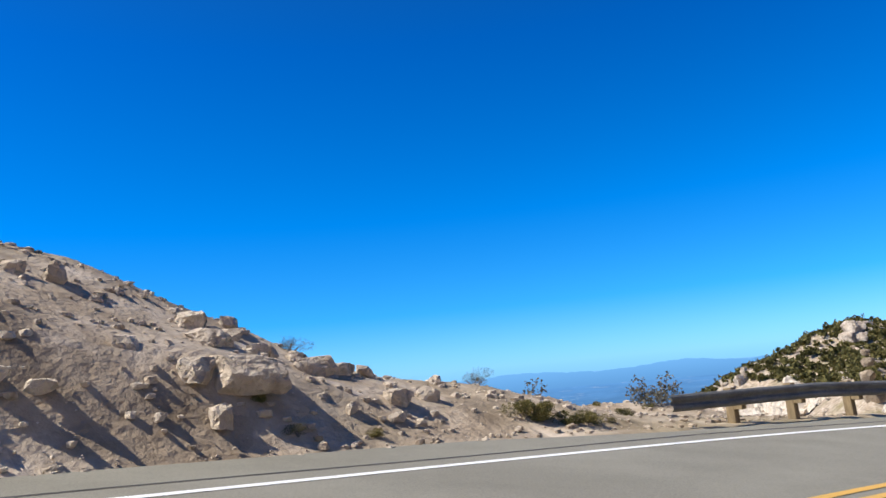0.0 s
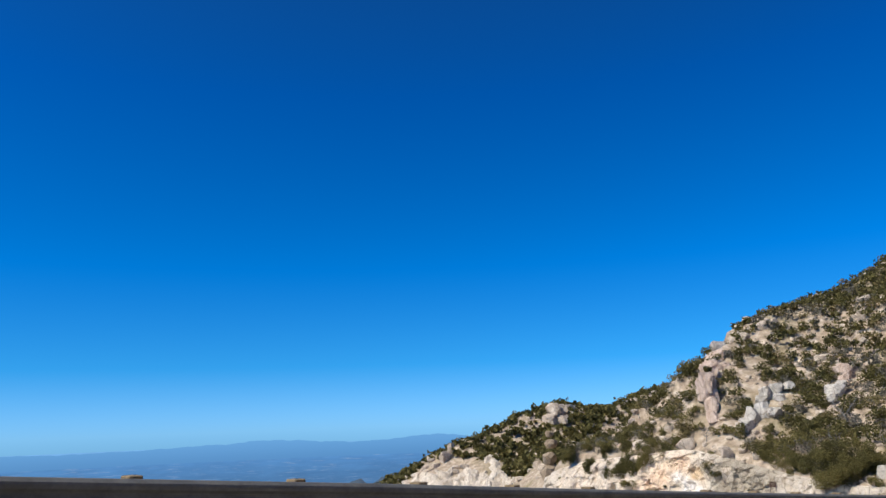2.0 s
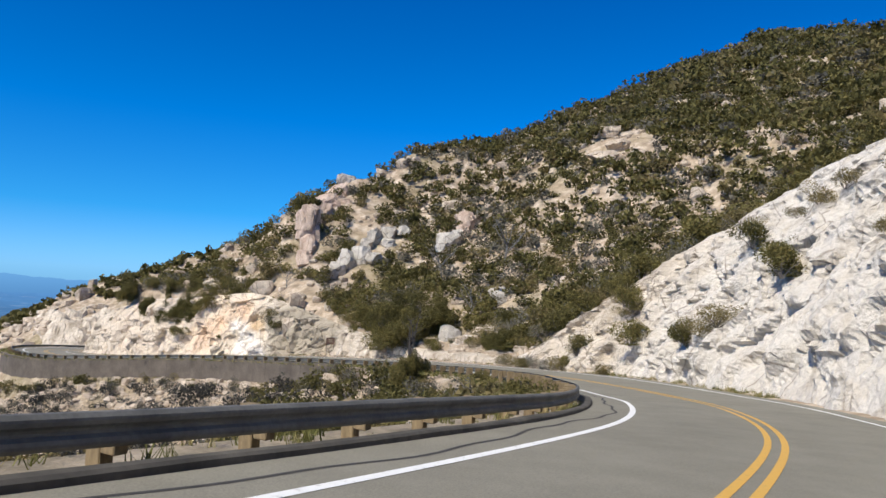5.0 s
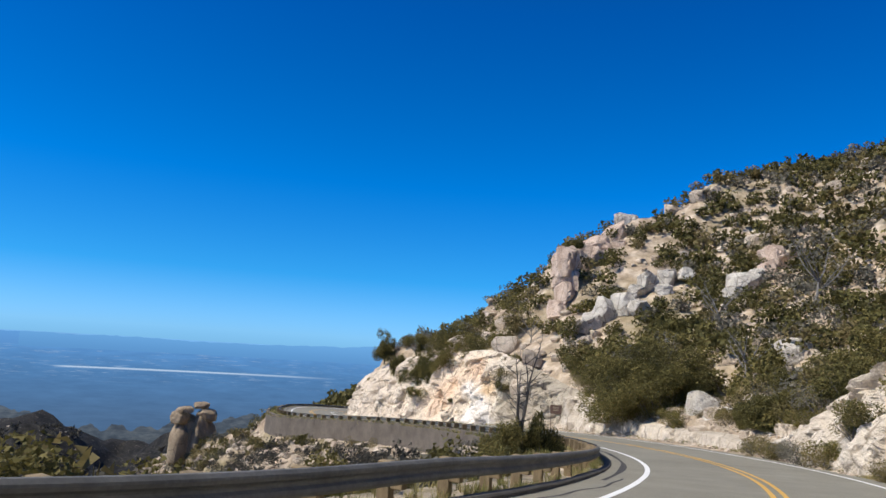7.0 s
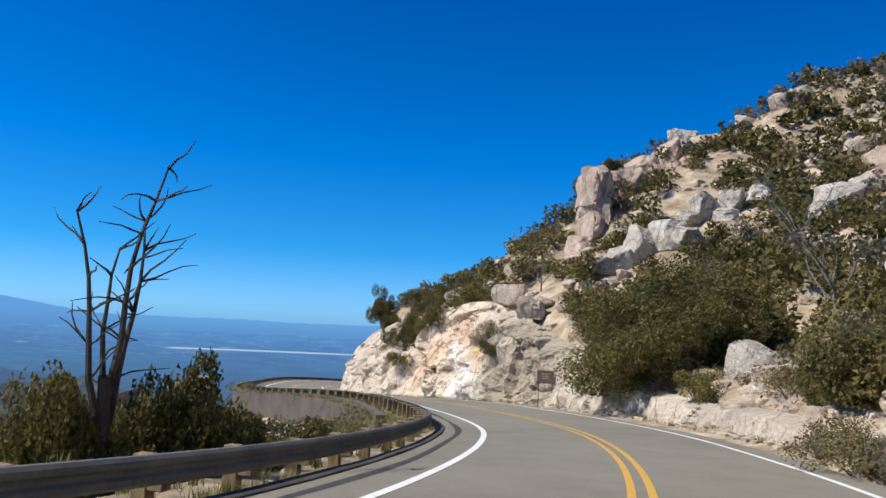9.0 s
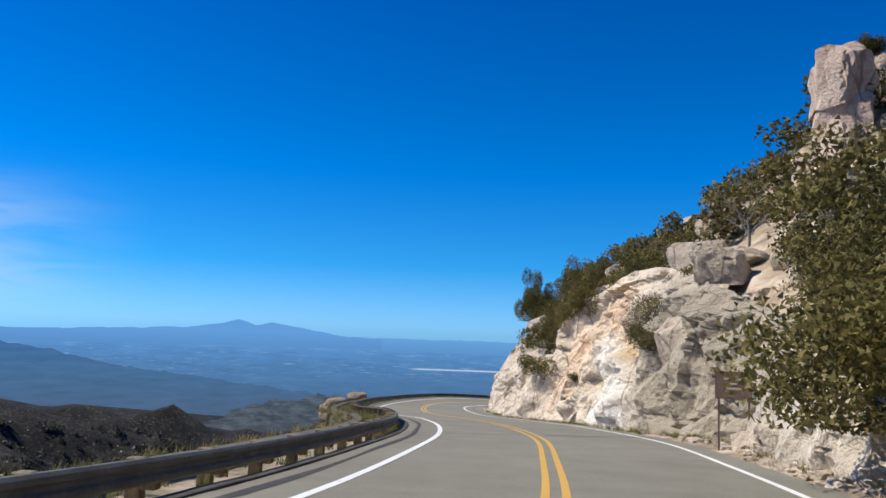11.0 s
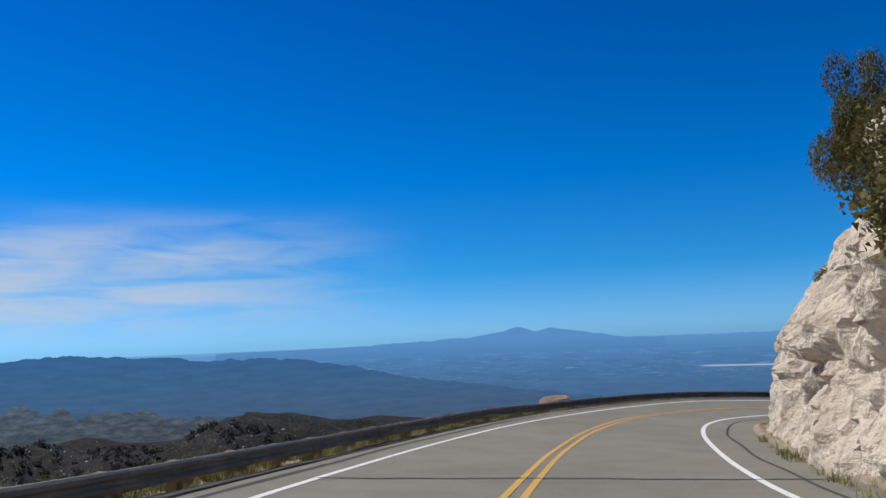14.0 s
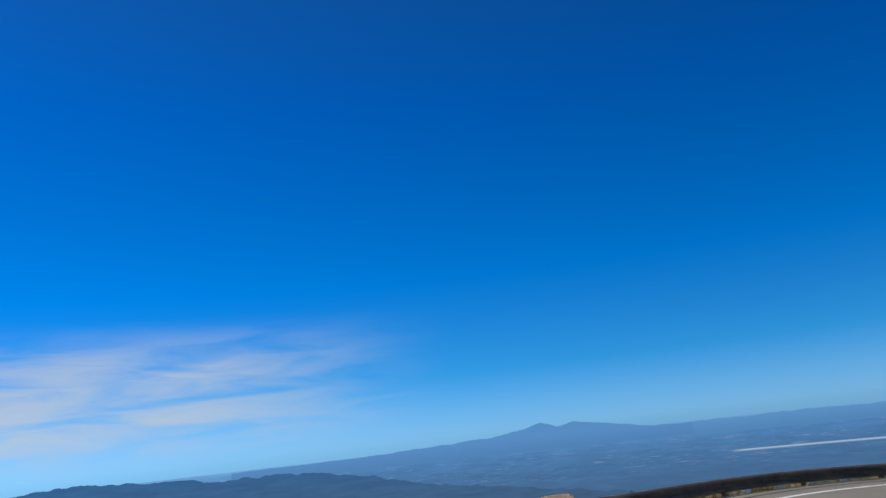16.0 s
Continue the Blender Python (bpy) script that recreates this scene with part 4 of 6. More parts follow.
PROTO = {
    "oak": [make_bush(20 + k, M_OAK, 3300, 0.078, "dense dark green scrub oak on the rocky slope") for k in range(4)],
    "dry": [make_bush(40 + k, M_DRY, 2200, 0.062, "dry straw-coloured brush on the rocky slope", rz=0.75, droop=-0.6) for k in range(2)],
    "grey": [make_bush(60 + k, M_GREY, 1700, 0.052, "bare grey twiggy shrub on the rocky slope", rz=0.9, droop=-0.8, n_stems=9) for k in range(2)],
}


def bush(kind, x, y, size, z=None, tall=1.0, label="", group=""):
    ob = copy_thing(rng.choice(PROTO[kind]), Matrix.Translation((x, y, (ground_z(x, y) if z is None else z) - 0.12 * size)) @ Matrix.Rotation(rng.uniform(0, 6.28), 4, "Z"))
    ob.scale = (size * rng.uniform(0.9, 1.15), size * rng.uniform(0.9, 1.15), size * tall * rng.uniform(0.85, 1.1))
    return tagged(ob, label, "", group)


# hillside above the cut: the bushes nearest the road are things of their own, the rest one mass
spots = []
cand = np.random.RandomState(5)
cx, cy = cand.uniform(58, 240, 22000), cand.uniform(40, 240, 22000)
ci, cd = road_coords(cx, cy)
cdd = -cd - LINE[ci, 5] - LINE[ci, 6] * (0.5 + 0.33 * smooth(16.0, 14.2, U[ci]))
bare = vnoise(cx / 8, cy / 8, 0, 77)
CLEAR = ((64.8, 147.0, 3.2), (63.6, 150.5, 3.0), (80.4, 123.6, 3.0), (86.2, 126.0, 3.2), (84.6, 124.0, 2.2), (89.0, 118.6, 3.4), (95.6, 122.0, 4.2), (101.7, 113.0, 2.2), (107.0, 115.8, 2.4), (94.0, 134.0, 2.6), (98.4, 138.4, 2.6), (79.6, 114.8, 4.0), (80.6, 110.4, 2.6), (81.2, 118.6, 2.6), (124.0, 102.0, 5.0), (92.0, 126.5, 2.2), (86.4, 90.4, 2.0))
taken = {}
for k in np.nonzero((cdd > 1.0) & (cdd < 118) & (cx < 200) & (cy < 215) & ((bare > -0.66) | (cdd > 45)))[0]:
    x, y, r = float(cx[k]), float(cy[k]), rng.uniform(0.8, 2.1) * (1.0 if cdd[k] < 70 else 1.35)
    if any((x - a) ** 2 + (y - b) ** 2 < c * c for a, b, c in CLEAR):
        continue
    cell = (int(x // 5), int(y // 5))
    if any((x - a) ** 2 + (y - b) ** 2 < (0.40 * (r + c)) ** 2 for p in (-1, 0, 1) for q in (-1, 0, 1) for a, b, c in taken.get((cell[0] + p, cell[1] + q), ())):
        continue
    taken.setdefault(cell, []).append((x, y, r))
    spots.append((x, y, r, float(cdd[k])))
spots.sort(key=lambda q: q[3])


def mass(name, mat, items, count, size, label, seed):
    protos = [leaf_cloud(seed + k, count, size, lumps=5) for k in range(5)]
    protos = [(np.array(v), np.array(f)) for v, f in protos]
    rnd = random.Random(seed)
    vs, fs, n = [], [], 0
    for x, y, r in items:
        v, f = protos[rnd.randrange(5)]
        a = rnd.uniform(0, 6.28)
        ca, sa = math.cos(a), math.sin(a)
        w = np.stack([(v[:, 0] * ca - v[:, 1] * sa) * r + x, (v[:, 0] * sa + v[:, 1] * ca) * r + y, v[:, 2] * r * rnd.uniform(0.8, 1.1) + ground_z(x, y) - 0.12 * r], 1)
        vs.append(w)
        fs.append(f + n)
        n += len(w)
    v, f = np.vstack(vs), np.vstack(fs)
    return tagged(link(name, v, f, mat), label, "scrub", kind="stuff")


for x, y, r, _ in spots[:105]:
    bush(rng.choices(("oak", "dry", "grey"), (7, 1.5, 1.5))[0], x, y, r)
rest = [(x, y, r) for x, y, r, _ in spots[105:]]
for lot, count, leaf, seed in ((rest[:330], 560, 0.16, 300), (rest[330:1150], 290, 0.21, 310), (rest[1150:], 125, 0.32, 325)):
    mass("scrub", M_OAK, [q for k, q in enumerate(lot) if k % 5 < 3], count, leaf, "dark green scrub oak covering the upper hillside", seed)
    mass("scrub", M_DRY, lot[3::5], int(count * 0.85), leaf, "brown and olive brush among the oaks of the hillside", seed + 5)
    mass("scrub", M_GREY, lot[4::5], int(count * 0.85), leaf * 0.85, "grey leafless brush among the oaks of the hillside", seed + 10)
for _ in range(70):
    for _try in range(40):
        x, y = rng.uniform(66, 150), rng.uniform(50, 160)
        i, d = road_coords(np.array([x]), np.array([y]))
        dd = -d[0] - LINE[i[0], 5] - LINE[i[0], 6] * 0.5
        if 0.5 < dd < 75 and vnoise(x / 9, y / 9, 0, 77) < -0.1:
            boulder(x, y, rng.uniform(0.6, 2.2))
            break

# ------------------------------------------------------------------ the canyon side left of the road
left_spots, left_cells = [], {}
tries = 0
while len(left_spots) < 1900 and tries < 60000:
    tries += 1
    x, y = rng.uniform(-25, 75) if rng.random() < 0.4 else rng.uniform(34, 72), rng.uniform(12, 185)
    i, d = road_coords(np.array([x]), np.array([y]))
    out = d[0] - LINE[i[0], 3] - 3.0
    u = U[i[0]]
    lim = 1.2 if WALL_U[0] < u < WALL_U[1] else 0.2
    if d[0] < 0 or out < lim or out > 75 or (out > 30 and rng.random() < 0.6):
        continue
    r = rng.uniform(0.5, 1.5)
    if u < 8:
        if out < 2:
            continue
        r *= 0.55 if out < 9 else 0.8
    cell = (int(x // 4), int(y // 4))
    if any((x - a) ** 2 + (y - b) ** 2 < (0.48 * (r + c)) ** 2 for p in (-1, 0, 1) for q in (-1, 0, 1) for a, b, c in left_cells.get((cell[0] + p, cell[1] + q), ())):
        continue
    left_cells.setdefault(cell, []).append((x, y, r))
    left_spots.append((x, y, r, out))
for _ in range(900):
    x, y, r = rng.uniform(38, 53), rng.uniform(138, 172), rng.uniform(0.5, 1.2)
    i, d = road_coords(np.array([x]), np.array([y]))
    out = d[0] - LINE[i[0], 3] - 3.0
    if out > 0.9 and all((x - a) ** 2 + (y - b) ** 2 > (0.5 * (r + c)) ** 2 for a, b, c, _ in left_spots):
        left_spots.append((x, y, r, out))
left_spots.sort(key=lambda q: q[3])
# the nearest to the road are plants of their own
near_left = [q for q in left_spots if q[3] < 14 and (q[1] < 48 or q[0] < 30)][:26]
near_left += [q for q in left_spots if q not in near_left][:48]
for x, y, r, out in near_left:
    bush(rng.choices(("oak", "dry", "grey"), (4, 4, 2))[0], x, y, r * (0.6 if out < 4 else 1.0) * (0.4 if x < 4 else 1.0))
known_left = set(near_left)
rest = [q for q in left_spots if q not in known_left]
scorched = [q[:3] for q in rest if 78 < q[1] < 150 and q[0] < 66 and q[3] > 2.5]
rest = [q for q in rest if q[:3] not in set(scorched)]
close = [q[:3] for q in rest if q[3] < 14]
rest = [q[:3] for q in rest if q[3] >= 14]
mass("scrub", M_BURNT, [q for k, q in enumerate(scorched) if k % 4], 300, 0.15, "scorched dark brush below the guardrail", 352)
mass("scrub", M_GREY, scorched[::4], 260, 0.12, "grey leafless brush among the scorched scrub", 356)
mass("scrub", M_OAK, close[::2], 420, 0.17, "olive scrub just below the guardrail", 322)
mass("scrub", M_DRY, close[1::4], 380, 0.16, "straw-coloured brush just below the guardrail", 332)
mass("scrub", M_GREY, close[3::4], 380, 0.14, "grey brush just below the guardrail", 342)
mass("scrub", M_OAK, rest[::3], 120, 0.34, "dark green scrub on the canyon side below the road", 320)
mass("scrub", M_DRY, rest[1::3], 110, 0.33, "straw-coloured brush on the canyon side below the road", 330)
mass("scrub", M_GREY, rest[2::3], 110, 0.29, "grey brush on the canyon side below the road", 340)
n_ = 0
while n_ < 55:
    x, y = rng.uniform(-5, 72), rng.uniform(25, 185)
    i, d = road_coords(np.array([x]), np.array([y]))
    out = d[0] - LINE[i[0], 3] - 3.6
    lim = 2.5 if WALL_U[0] < U[i[0]] < WALL_U[1] else 1.0
    if d[0] > 0 and lim < out < 60:
        boulder(x, y, rng.uniform(0.4, 1.7), label="pale granite boulder on the canyon side")
        n_ += 1

# burnt brush and bare rocks on the hills across the canyon
black, pale = [], []
for _ in range(4600):
    a, q = radians(rng.uniform(20, 80)), rng.uniform(80, 520)
    x, y = 66 - q * math.sin(a), 100 + q * math.cos(a)
    clump = float(vnoise(x / 22, y / 22, 0, 66))
    if rng.random() < 0.74 + 0.42 * clump:
        black.append((x, y, rng.uniform(0.6, 1.7) * (1 + q / 450)))
    else:
        pale.append((x, y, rng.uniform(0.4, 1.6) * (1 + q / 500)))
mass("scrub", M_BURNT, black, 34, 0.55, "burnt black brush on the hills across the canyon", 360)

# far wooded hill: scrub too small to tell apart
far_spots = []
for _ in range(5000):
    x, y = rng.uniform(40, 300), rng.uniform(212, 385)
    if ground_z(x, y) > (-60 if y > 260 else -38) and not (64 < x < 104 and y < 308 and ground_z(x, y) < -11):
        far_spots.append((x, y, rng.uniform(1.0, 1.9) if y < 260 else rng.uniform(1.2, 2.3)))
mass("scrub", M_OAK, far_spots, 46, 0.75, "dark scrub on the far wooded hill", 350)


def rock_mass(name, items, mat, label, seed, sub=1):
    protos = []
    for k in range(5):
        me = boulder_mesh("stone", seed + k, sub, 0.7)
        protos.append((np.array([v.co[:] for v in me.vertices]), np.array([p.vertices[:] for p in me.polygons])))
        bpy.data.meshes.remove(me)
    rnd = random.Random(seed)
    vs, fs, n = [], [], 0
    for x, y, r in items:
        v, f = protos[rnd.randrange(5)]
        a = rnd.uniform(0, 6.28)
        ca, sa = math.cos(a), math.sin(a)
        e = rnd.uniform(0.7, 1.3)
        vs.append(np.stack([(v[:, 0] * ca - v[:, 1] * sa * e) * r + x, (v[:, 0] * sa + v[:, 1] * ca * e) * r + y, v[:, 2] * r + ground_z(x, y) + 0.1 * r], 1))
        fs.append(f + n)
        n += len(v)
    return tagged(link(name, np.vstack(vs), np.vstack(fs), mat), label, "stones", kind="stuff")


rock_mass("stones", [(rng.uniform(60, 300), rng.uniform(215, 385), rng.uniform(0.8, 2.8)) for _ in range(800)] + [(rng.uniform(44, 84), rng.uniform(285, 318), 0.6 + 2.2 * rng.random() ** 2) for _ in range(170)], M_ROCK, "pale rock outcrops on the far wooded hill", 400, 2)

rock_mass("stones", [(x, y, r * 0.5) for x, y, r in pale], M_ROCK, "pale rocks among the burnt brush", 420, 1)

# the pale cut on the far wooded hill
fx, fy = np.meshgrid(np.arange(62, 108, 0.7), np.arange(262, 306, 0.7))
fz = np.array([ground_z(a, c) for a, c in zip(fx.ravel(), fy.ravel())])
fx, fy = fx.ravel(), fy.ravel()
crest_ = -14.5 + 2.0 * fbm(fx / 7, fy * 0, 0, 2, 91) + 4 * smooth(94, 102, fx) - 9 * smooth(80, 66, fx)
inside = smooth(1.5, -1.5, fz - crest_) * smooth(71, 78, fx) * smooth(108, 101, fx) * smooth(-32, -28, fz)
lump, joint = facets(fx, fy, fz, 4.5, 140)
fz = fz - 1.2 + inside * (2.6 + 2.2 * lump - 0.9 * np.exp(-joint / 0.1) + 0.8 * fbm(fx / 3, fy / 3, 0, 2, 92))
nc = len(np.arange(62, 108, 0.7))
nr = len(fx) // nc
tagged(link("rock_cut", np.stack([fx, fy, fz], 1), [(r * nc + q, r * nc + q + 1, (r + 1) * nc + q + 1, (r + 1) * nc + q) for r in range(nr - 1) for q in range(nc - 1)], M_CUT), "pale rock cut low on the far wooded hill", "rock face", kind="structure")

# stones on the bank, the verges and under the cut
st = []
while len(st) < 4200:
    kind = rng.random()
    if kind < 0.45:
        s_ = rng.uniform(8, arc_of(3.6))
        o = rng.uniform(5.7, 22)
        r = rng.choice((0.03, 0.05, 0.07, 0.10, 0.15))
    elif kind < 0.75:
        s_ = rng.uniform(arc_of(11), arc_of(29))
        w = at_arc(s_)[4]
        o = -rng.uniform(max(w[1] + 1.0, w[2] - 0.45), w[2] + 0.6)
        r = rng.choice((0.04, 0.06, 0.10, 0.16))
    else:
        s_ = rng.uniform(arc_of(5), arc_of(27))
        w = at_arc(s_)[4]
        o = rng.uniform(w[0] + 1.6, w[0] + 5.5)
        r = rng.choice((0.04, 0.06, 0.10, 0.15))
    c, n, z, bk, w = at_arc(s_)
    p = c + n * o
    st.append((p[0], p[1], r))
for _ in range(2200):
    c, n, z, bk, w = at_arc(rng.uniform(arc_of(14.2), arc_of(20.4)))
    p = c - n * (w[2] - 0.9 + 2.6 * rng.random())
    st.append((p[0], p[1], 0.05 + 0.24 * rng.random() ** 2.2))
for _ in range(10000):
    s_, o = rng.uniform(6, arc_of(3.5)), 5.5 + 13 * rng.random() ** 1.4
    c, n, z, bk, w = at_arc(s_)
    p = c + n * o
    st.append((p[0], p[1], 0.018 + 0.12 * rng.random() ** 3.2))
hill_rocks = []
while len(hill_rocks) < 2700:
    x, y = rng.uniform(66, 175), rng.uniform(48, 150)
    i, d = road_coords(np.array([x]), np.array([y]))
    if -d[0] - LINE[i[0], 5] - LINE[i[0], 6] * 0.8 > 1 and vnoise(x / 7, y / 7, 0, 88) > -0.4:
        hill_rocks.append((x, y, 0.22 + 0.95 * rng.random() ** 2.2))
rock_mass("stones", hill_rocks, M_ROCK, "pale rocks scattered over the hillside", 440, 2)
big = []
for _ in range(1500):
    if rng.random() < 0.6:
        c, n, z, bk, w = at_arc(rng.uniform(arc_of(16), arc_of(28.5)))
        p = c + n * (w[0] + 4.0 + 16 * rng.random() ** 1.4)
    else:
        p = (rng.uniform(26, 47), rng.uniform(155, 184))
        i, d = road_coords(np.array([p[0]]), np.array([p[1]]))
        if d[0] - LINE[i[0], 3] < 5:
            continue
    big.append((p[0], p[1], 0.2 + 0.9 * rng.random() ** 2.5))
rock_mass("stones", big, M_ROCK, "pale broken rock on the slope below the wall", 430, 2)
rock_mass("stones", st, M_ROCK, "loose pale stones on the verges and the bank", 410, 1)

# boulders of the bank
for _ in range(45):
    s_, o = rng.uniform(10, arc_of(3.1)), 5.8 + 11 * rng.random() ** 0.7
    c, n, z, bk, w = at_arc(s_)
    p = c + n * o
    boulder(p[0], p[1], (0.09 + 0.30 * rng.random() ** 3.0) * (1.0 if o < 9 else 1.6), label="angular pale granite boulder on the roadside bank", group="boulders on the bank")


def tufts(name, spots, mat, label, seed, blade=0.24, count=20):
    r = np.random.RandomState(seed)
    v, f = [], []
    for x, y, z, k in spots:
        for _ in range(count):
            a, b = r.uniform(0, 6.28), r.uniform(0.1, 1.1)
            p = np.array([x + r.normal() * 0.07 * k, y + r.normal() * 0.07 * k, z - 0.02])
            tip = p + np.array([math.cos(a) * b, math.sin(a) * b, 1.0]) * blade * k * r.uniform(0.6, 1.2)
            w = np.array([-math.sin(a), math.cos(a), 0]) * 0.012 * k
            m = len(v)
            v += [p - w, p + w, tip]
            f.append((m, m + 1, m + 2))
    return tagged(link(name, v, f, mat), label, "grass", kind="stuff")


gs = []
for _ in range(3000):
    if rng.random() < 0.6:
        s_ = rng.uniform(arc_of(5), arc_of(27))
        w = at_arc(s_)[4]
        o = rng.uniform(w[0] + 1.65, w[0] + 4.2)
    else:
        s_ = rng.uniform(arc_of(11), arc_of(26))
        w = at_arc(s_)[4]
        o = -rng.uniform(max(w[1] + 0.9, w[2] - 0.6), w[2] + 0.2)
    c, n, z, bk, w = at_arc(s_)
    p = c + n * o
    gs.append((p[0], p[1], max(ground_z(p[0], p[1]), z + bk * o - 0.05), rng.uniform(0.35, 1.05)))
for _ in range(900):
    s_ = rng.uniform(arc_of(20.5), arc_of(30))
    c, n, z, bk, w = at_arc(s_)
    o = w[0] + rng.uniform(1.5, 3.2)
    p = c + n * o
    gs.append((p[0], p[1], z + bk * (w[0] + 1.2) - 0.12 - 0.25 * max(0.0, o - w[0] - 2.4), rng.uniform(0.6, 1.3)))
for _ in range(1100):
    s_ = rng.uniform(arc_of(9), arc_of(29.5))
    c, n, z, bk, w = at_arc(s_)
    o = w[0] + rng.uniform(1.40, 1.72)
    p = c + n * o
    if vnoise(s_ * 0.35, 2.0, 0, 31) > -0.15:
        gs.append((p[0], p[1], z + bk * o - 0.02 - 0.4 * float(np.interp(np.interp(s_, ARC, U), *zip(*RAIL_DROP))), rng.uniform(0.45, 0.95)))
tufts("grass", gs[::2], M_GRASS, "dry yellow grass tufts on the verges", 5)
tufts("grass", gs[1::2], M_WEED, "green and olive weeds on the verges", 6, 0.28, 20)


# ------------------------------------------------------------------ crags and marked rocks
def stack(name, at, parts, label, category="rock formation", mat=None, drop=None):
    """A rock formation of several blocks, each given as dx, dy, dz, size, stretch."""
    at = (at[0], at[1], ground_z(at[0], at[1]) if drop is None else drop)
    root = tagged(empty(name, at), label, category)
    for dx, dy, dz, size, sx_, sy_, sz_, k, rz in parts:
        if dz < 3.0 and drop is None:
            dz = dz * 0.4 + ground_z(at[0] + dx, at[1] + dy) - at[2]
        me = ROCKS[k % 8]
        if mat:
            me = me.copy()
            me.materials[0] = mat
        ob = new("rock", me)
        ob.parent = root
        ob.matrix_basis = Matrix.Translation((dx, dy, dz)) @ Matrix.Rotation(rz, 4, "Z") @ Matrix.Diagonal((size * sx_, size * sy_, size * sz_, 1))
    return root


def block_mesh(seed, sub, round_=0.0):
    """A jointed granite block, one unit from its middle to each side."""
    rnd = random.Random(seed)
    bm = bmesh.new()
    bmesh.ops.create_icosphere(bm, subdivisions=sub, radius=1.0)
    planes = []
    for ax_ in range(3):
        for sg in (-1, 1):
            nv = Vector([sg * (1.0 if ax_ == q else 0.0) + rnd.uniform(-0.30, 0.30) for q in range(3)]).normalized()
            planes.append((nv, rnd.uniform(0.56, 0.72)))
    for _ in range(13):
        a, zc = rnd.uniform(0, 6.283), rnd.uniform(-0.6, 0.9)
        r = math.sqrt(1 - zc * zc)
        planes.append((Vector((r * math.cos(a), r * math.sin(a), zc)), rnd.uniform(0.58, 0.82)))
    off = Vector((seed * 3.1, seed * 1.7, seed * 0.9))
    for v in bm.verts:
        p = v.co * (1.25 - 0.25 * round_)
        for nv, h in planes:
            e = p.dot(nv) - h
            if e > 0:
                p -= nv * e * (1 - 0.35 * round_)
        dist, pts = noise.voronoi(Vector((p.x * 2.1, p.y * 2.1, p.z * 1.6)) + off)
        gap = dist[1] - dist[0]
        cell = noise.noise(pts[0] * 9.7)
        p *= 1 + (1 - 0.6 * round_) * (0.13 * cell - 0.07 * math.exp(-gap / 0.07)) + 0.05 * noise.noise(p * 2.2 + off) + 0.03 * noise.noise(p * 7 + off)
        v.co = p
    lo = [min(v.co[q] for v in bm.verts) for q in range(3)]
    hi = [max(v.co[q] for v in bm.verts) for q in range(3)]
    for v in bm.verts:
        v.co = [2 * (v.co[q] - lo[q]) / (hi[q] - lo[q]) - 1 for q in range(3)]
    me = bpy.data.meshes.new("rock")
    bm.to_mesh(me)
    bm.free()
    return me


SMALL = [block_mesh(50 + k, 2) for k in range(6)]
BLOCKS = [block_mesh(50 + k, 4) for k in range(6)] + [block_mesh(70 + k, 4, 1.0) for k in range(4)]
TINTED = {}


def crag(name, label, mat, blocks, category="rock formation"):
    """Blocks given as place of the middle, half sizes, pattern, turn, lean; the formation stands on the ground."""
    x, y = blocks[0][:2]
    at = Vector((x, y, ground_z(x, y)))
    root = tagged(empty(name, at), label, category)
    for x, y, z, hx, hy, hz, k, rz, lean in blocks:
        key = (k, mat.name)
        if key not in TINTED:
            TINTED[key] = BLOCKS[k].copy()
            TINTED[key].materials.append(mat)
        ob = new("rock", TINTED[key])
        ob.parent = root
        ob.matrix_basis = Matrix.Translation(Vector((x, y, z)) - at) @ Matrix.Rotation(rz, 4, "Z") @ Matrix.Rotation(lean, 4, "Y") @ Matrix.Diagonal((hx, hy, hz, 1))
    return root


crag("hoodoo", "two balanced stacks of rounded tan granite blocks above the canyon", M_TAN, [
    (34.9, 173.3, -21.8, 1.6, 1.5, 4.0, 6, 0.3, 0.05), (34.8, 173.3, -17.5, 1.5, 1.4, 1.15, 7, 1.1, 0.0), (35.4, 173.4, -16.1, 1.4, 1.3, 0.62, 8, 0.5, 0.05),
    (38.4, 174.5, -20.6, 2.2, 2.0, 3.6, 9, 0.7, 0.0), (38.9, 174.6, -17.0, 2.0, 1.7, 1.25, 6, 2.0, 0.1), (37.9, 174.4, -15.4, 1.3, 1.2, 0.6, 7, 0.4, -0.06), (36.6, 174.3, -20.2, 1.6, 1.5, 3.4, 8, 1.9, 0.0)])
crag("crag", "tall blocky pink granite crag jutting from the ridge", M_PINK, [
    (86.9, 128.3, 6.8, 1.7, 1.6, 2.1, 0, -0.34, 0.06), (86.8, 128.2, 8.5, 1.85, 1.65, 2.0, 4, -0.3, -0.03), (87.3, 128.6, 7.6, 1.6, 1.6, 2.4, 1, 0.5, 0.0), (86.3, 126.4, 4.0, 1.1, 1.2, 2.0, 2, 0.4, 0.25), (85.2, 125.2, 2.4, 1.2, 1.1, 1.4, 3, 0.9, 0.3),
    (89.9, 130.9, 7.4, 1.7, 1.5, 2.2, 4, 0.1, 0.0), (90.8, 132.9, 9.9, 1.9, 1.6, 1.4, 5, -0.4, -0.2)])
crag("crag", "long ledge of jointed tan granite on the ridge line", M_PINK, [
    (93.2, 135.0, 11.6, 2.3, 1.8, 1.6, 2, -0.5, -0.25), (95.9, 137.4, 13.4, 2.2, 1.8, 1.8, 3, -0.5, -0.25), (92.6, 132.6, 9.8, 1.4, 1.3, 1.2, 0, 0.6, 0.0), (95.4, 134.6, 11.4, 1.5, 1.3, 1.3, 5, 1.4, 0.1)])
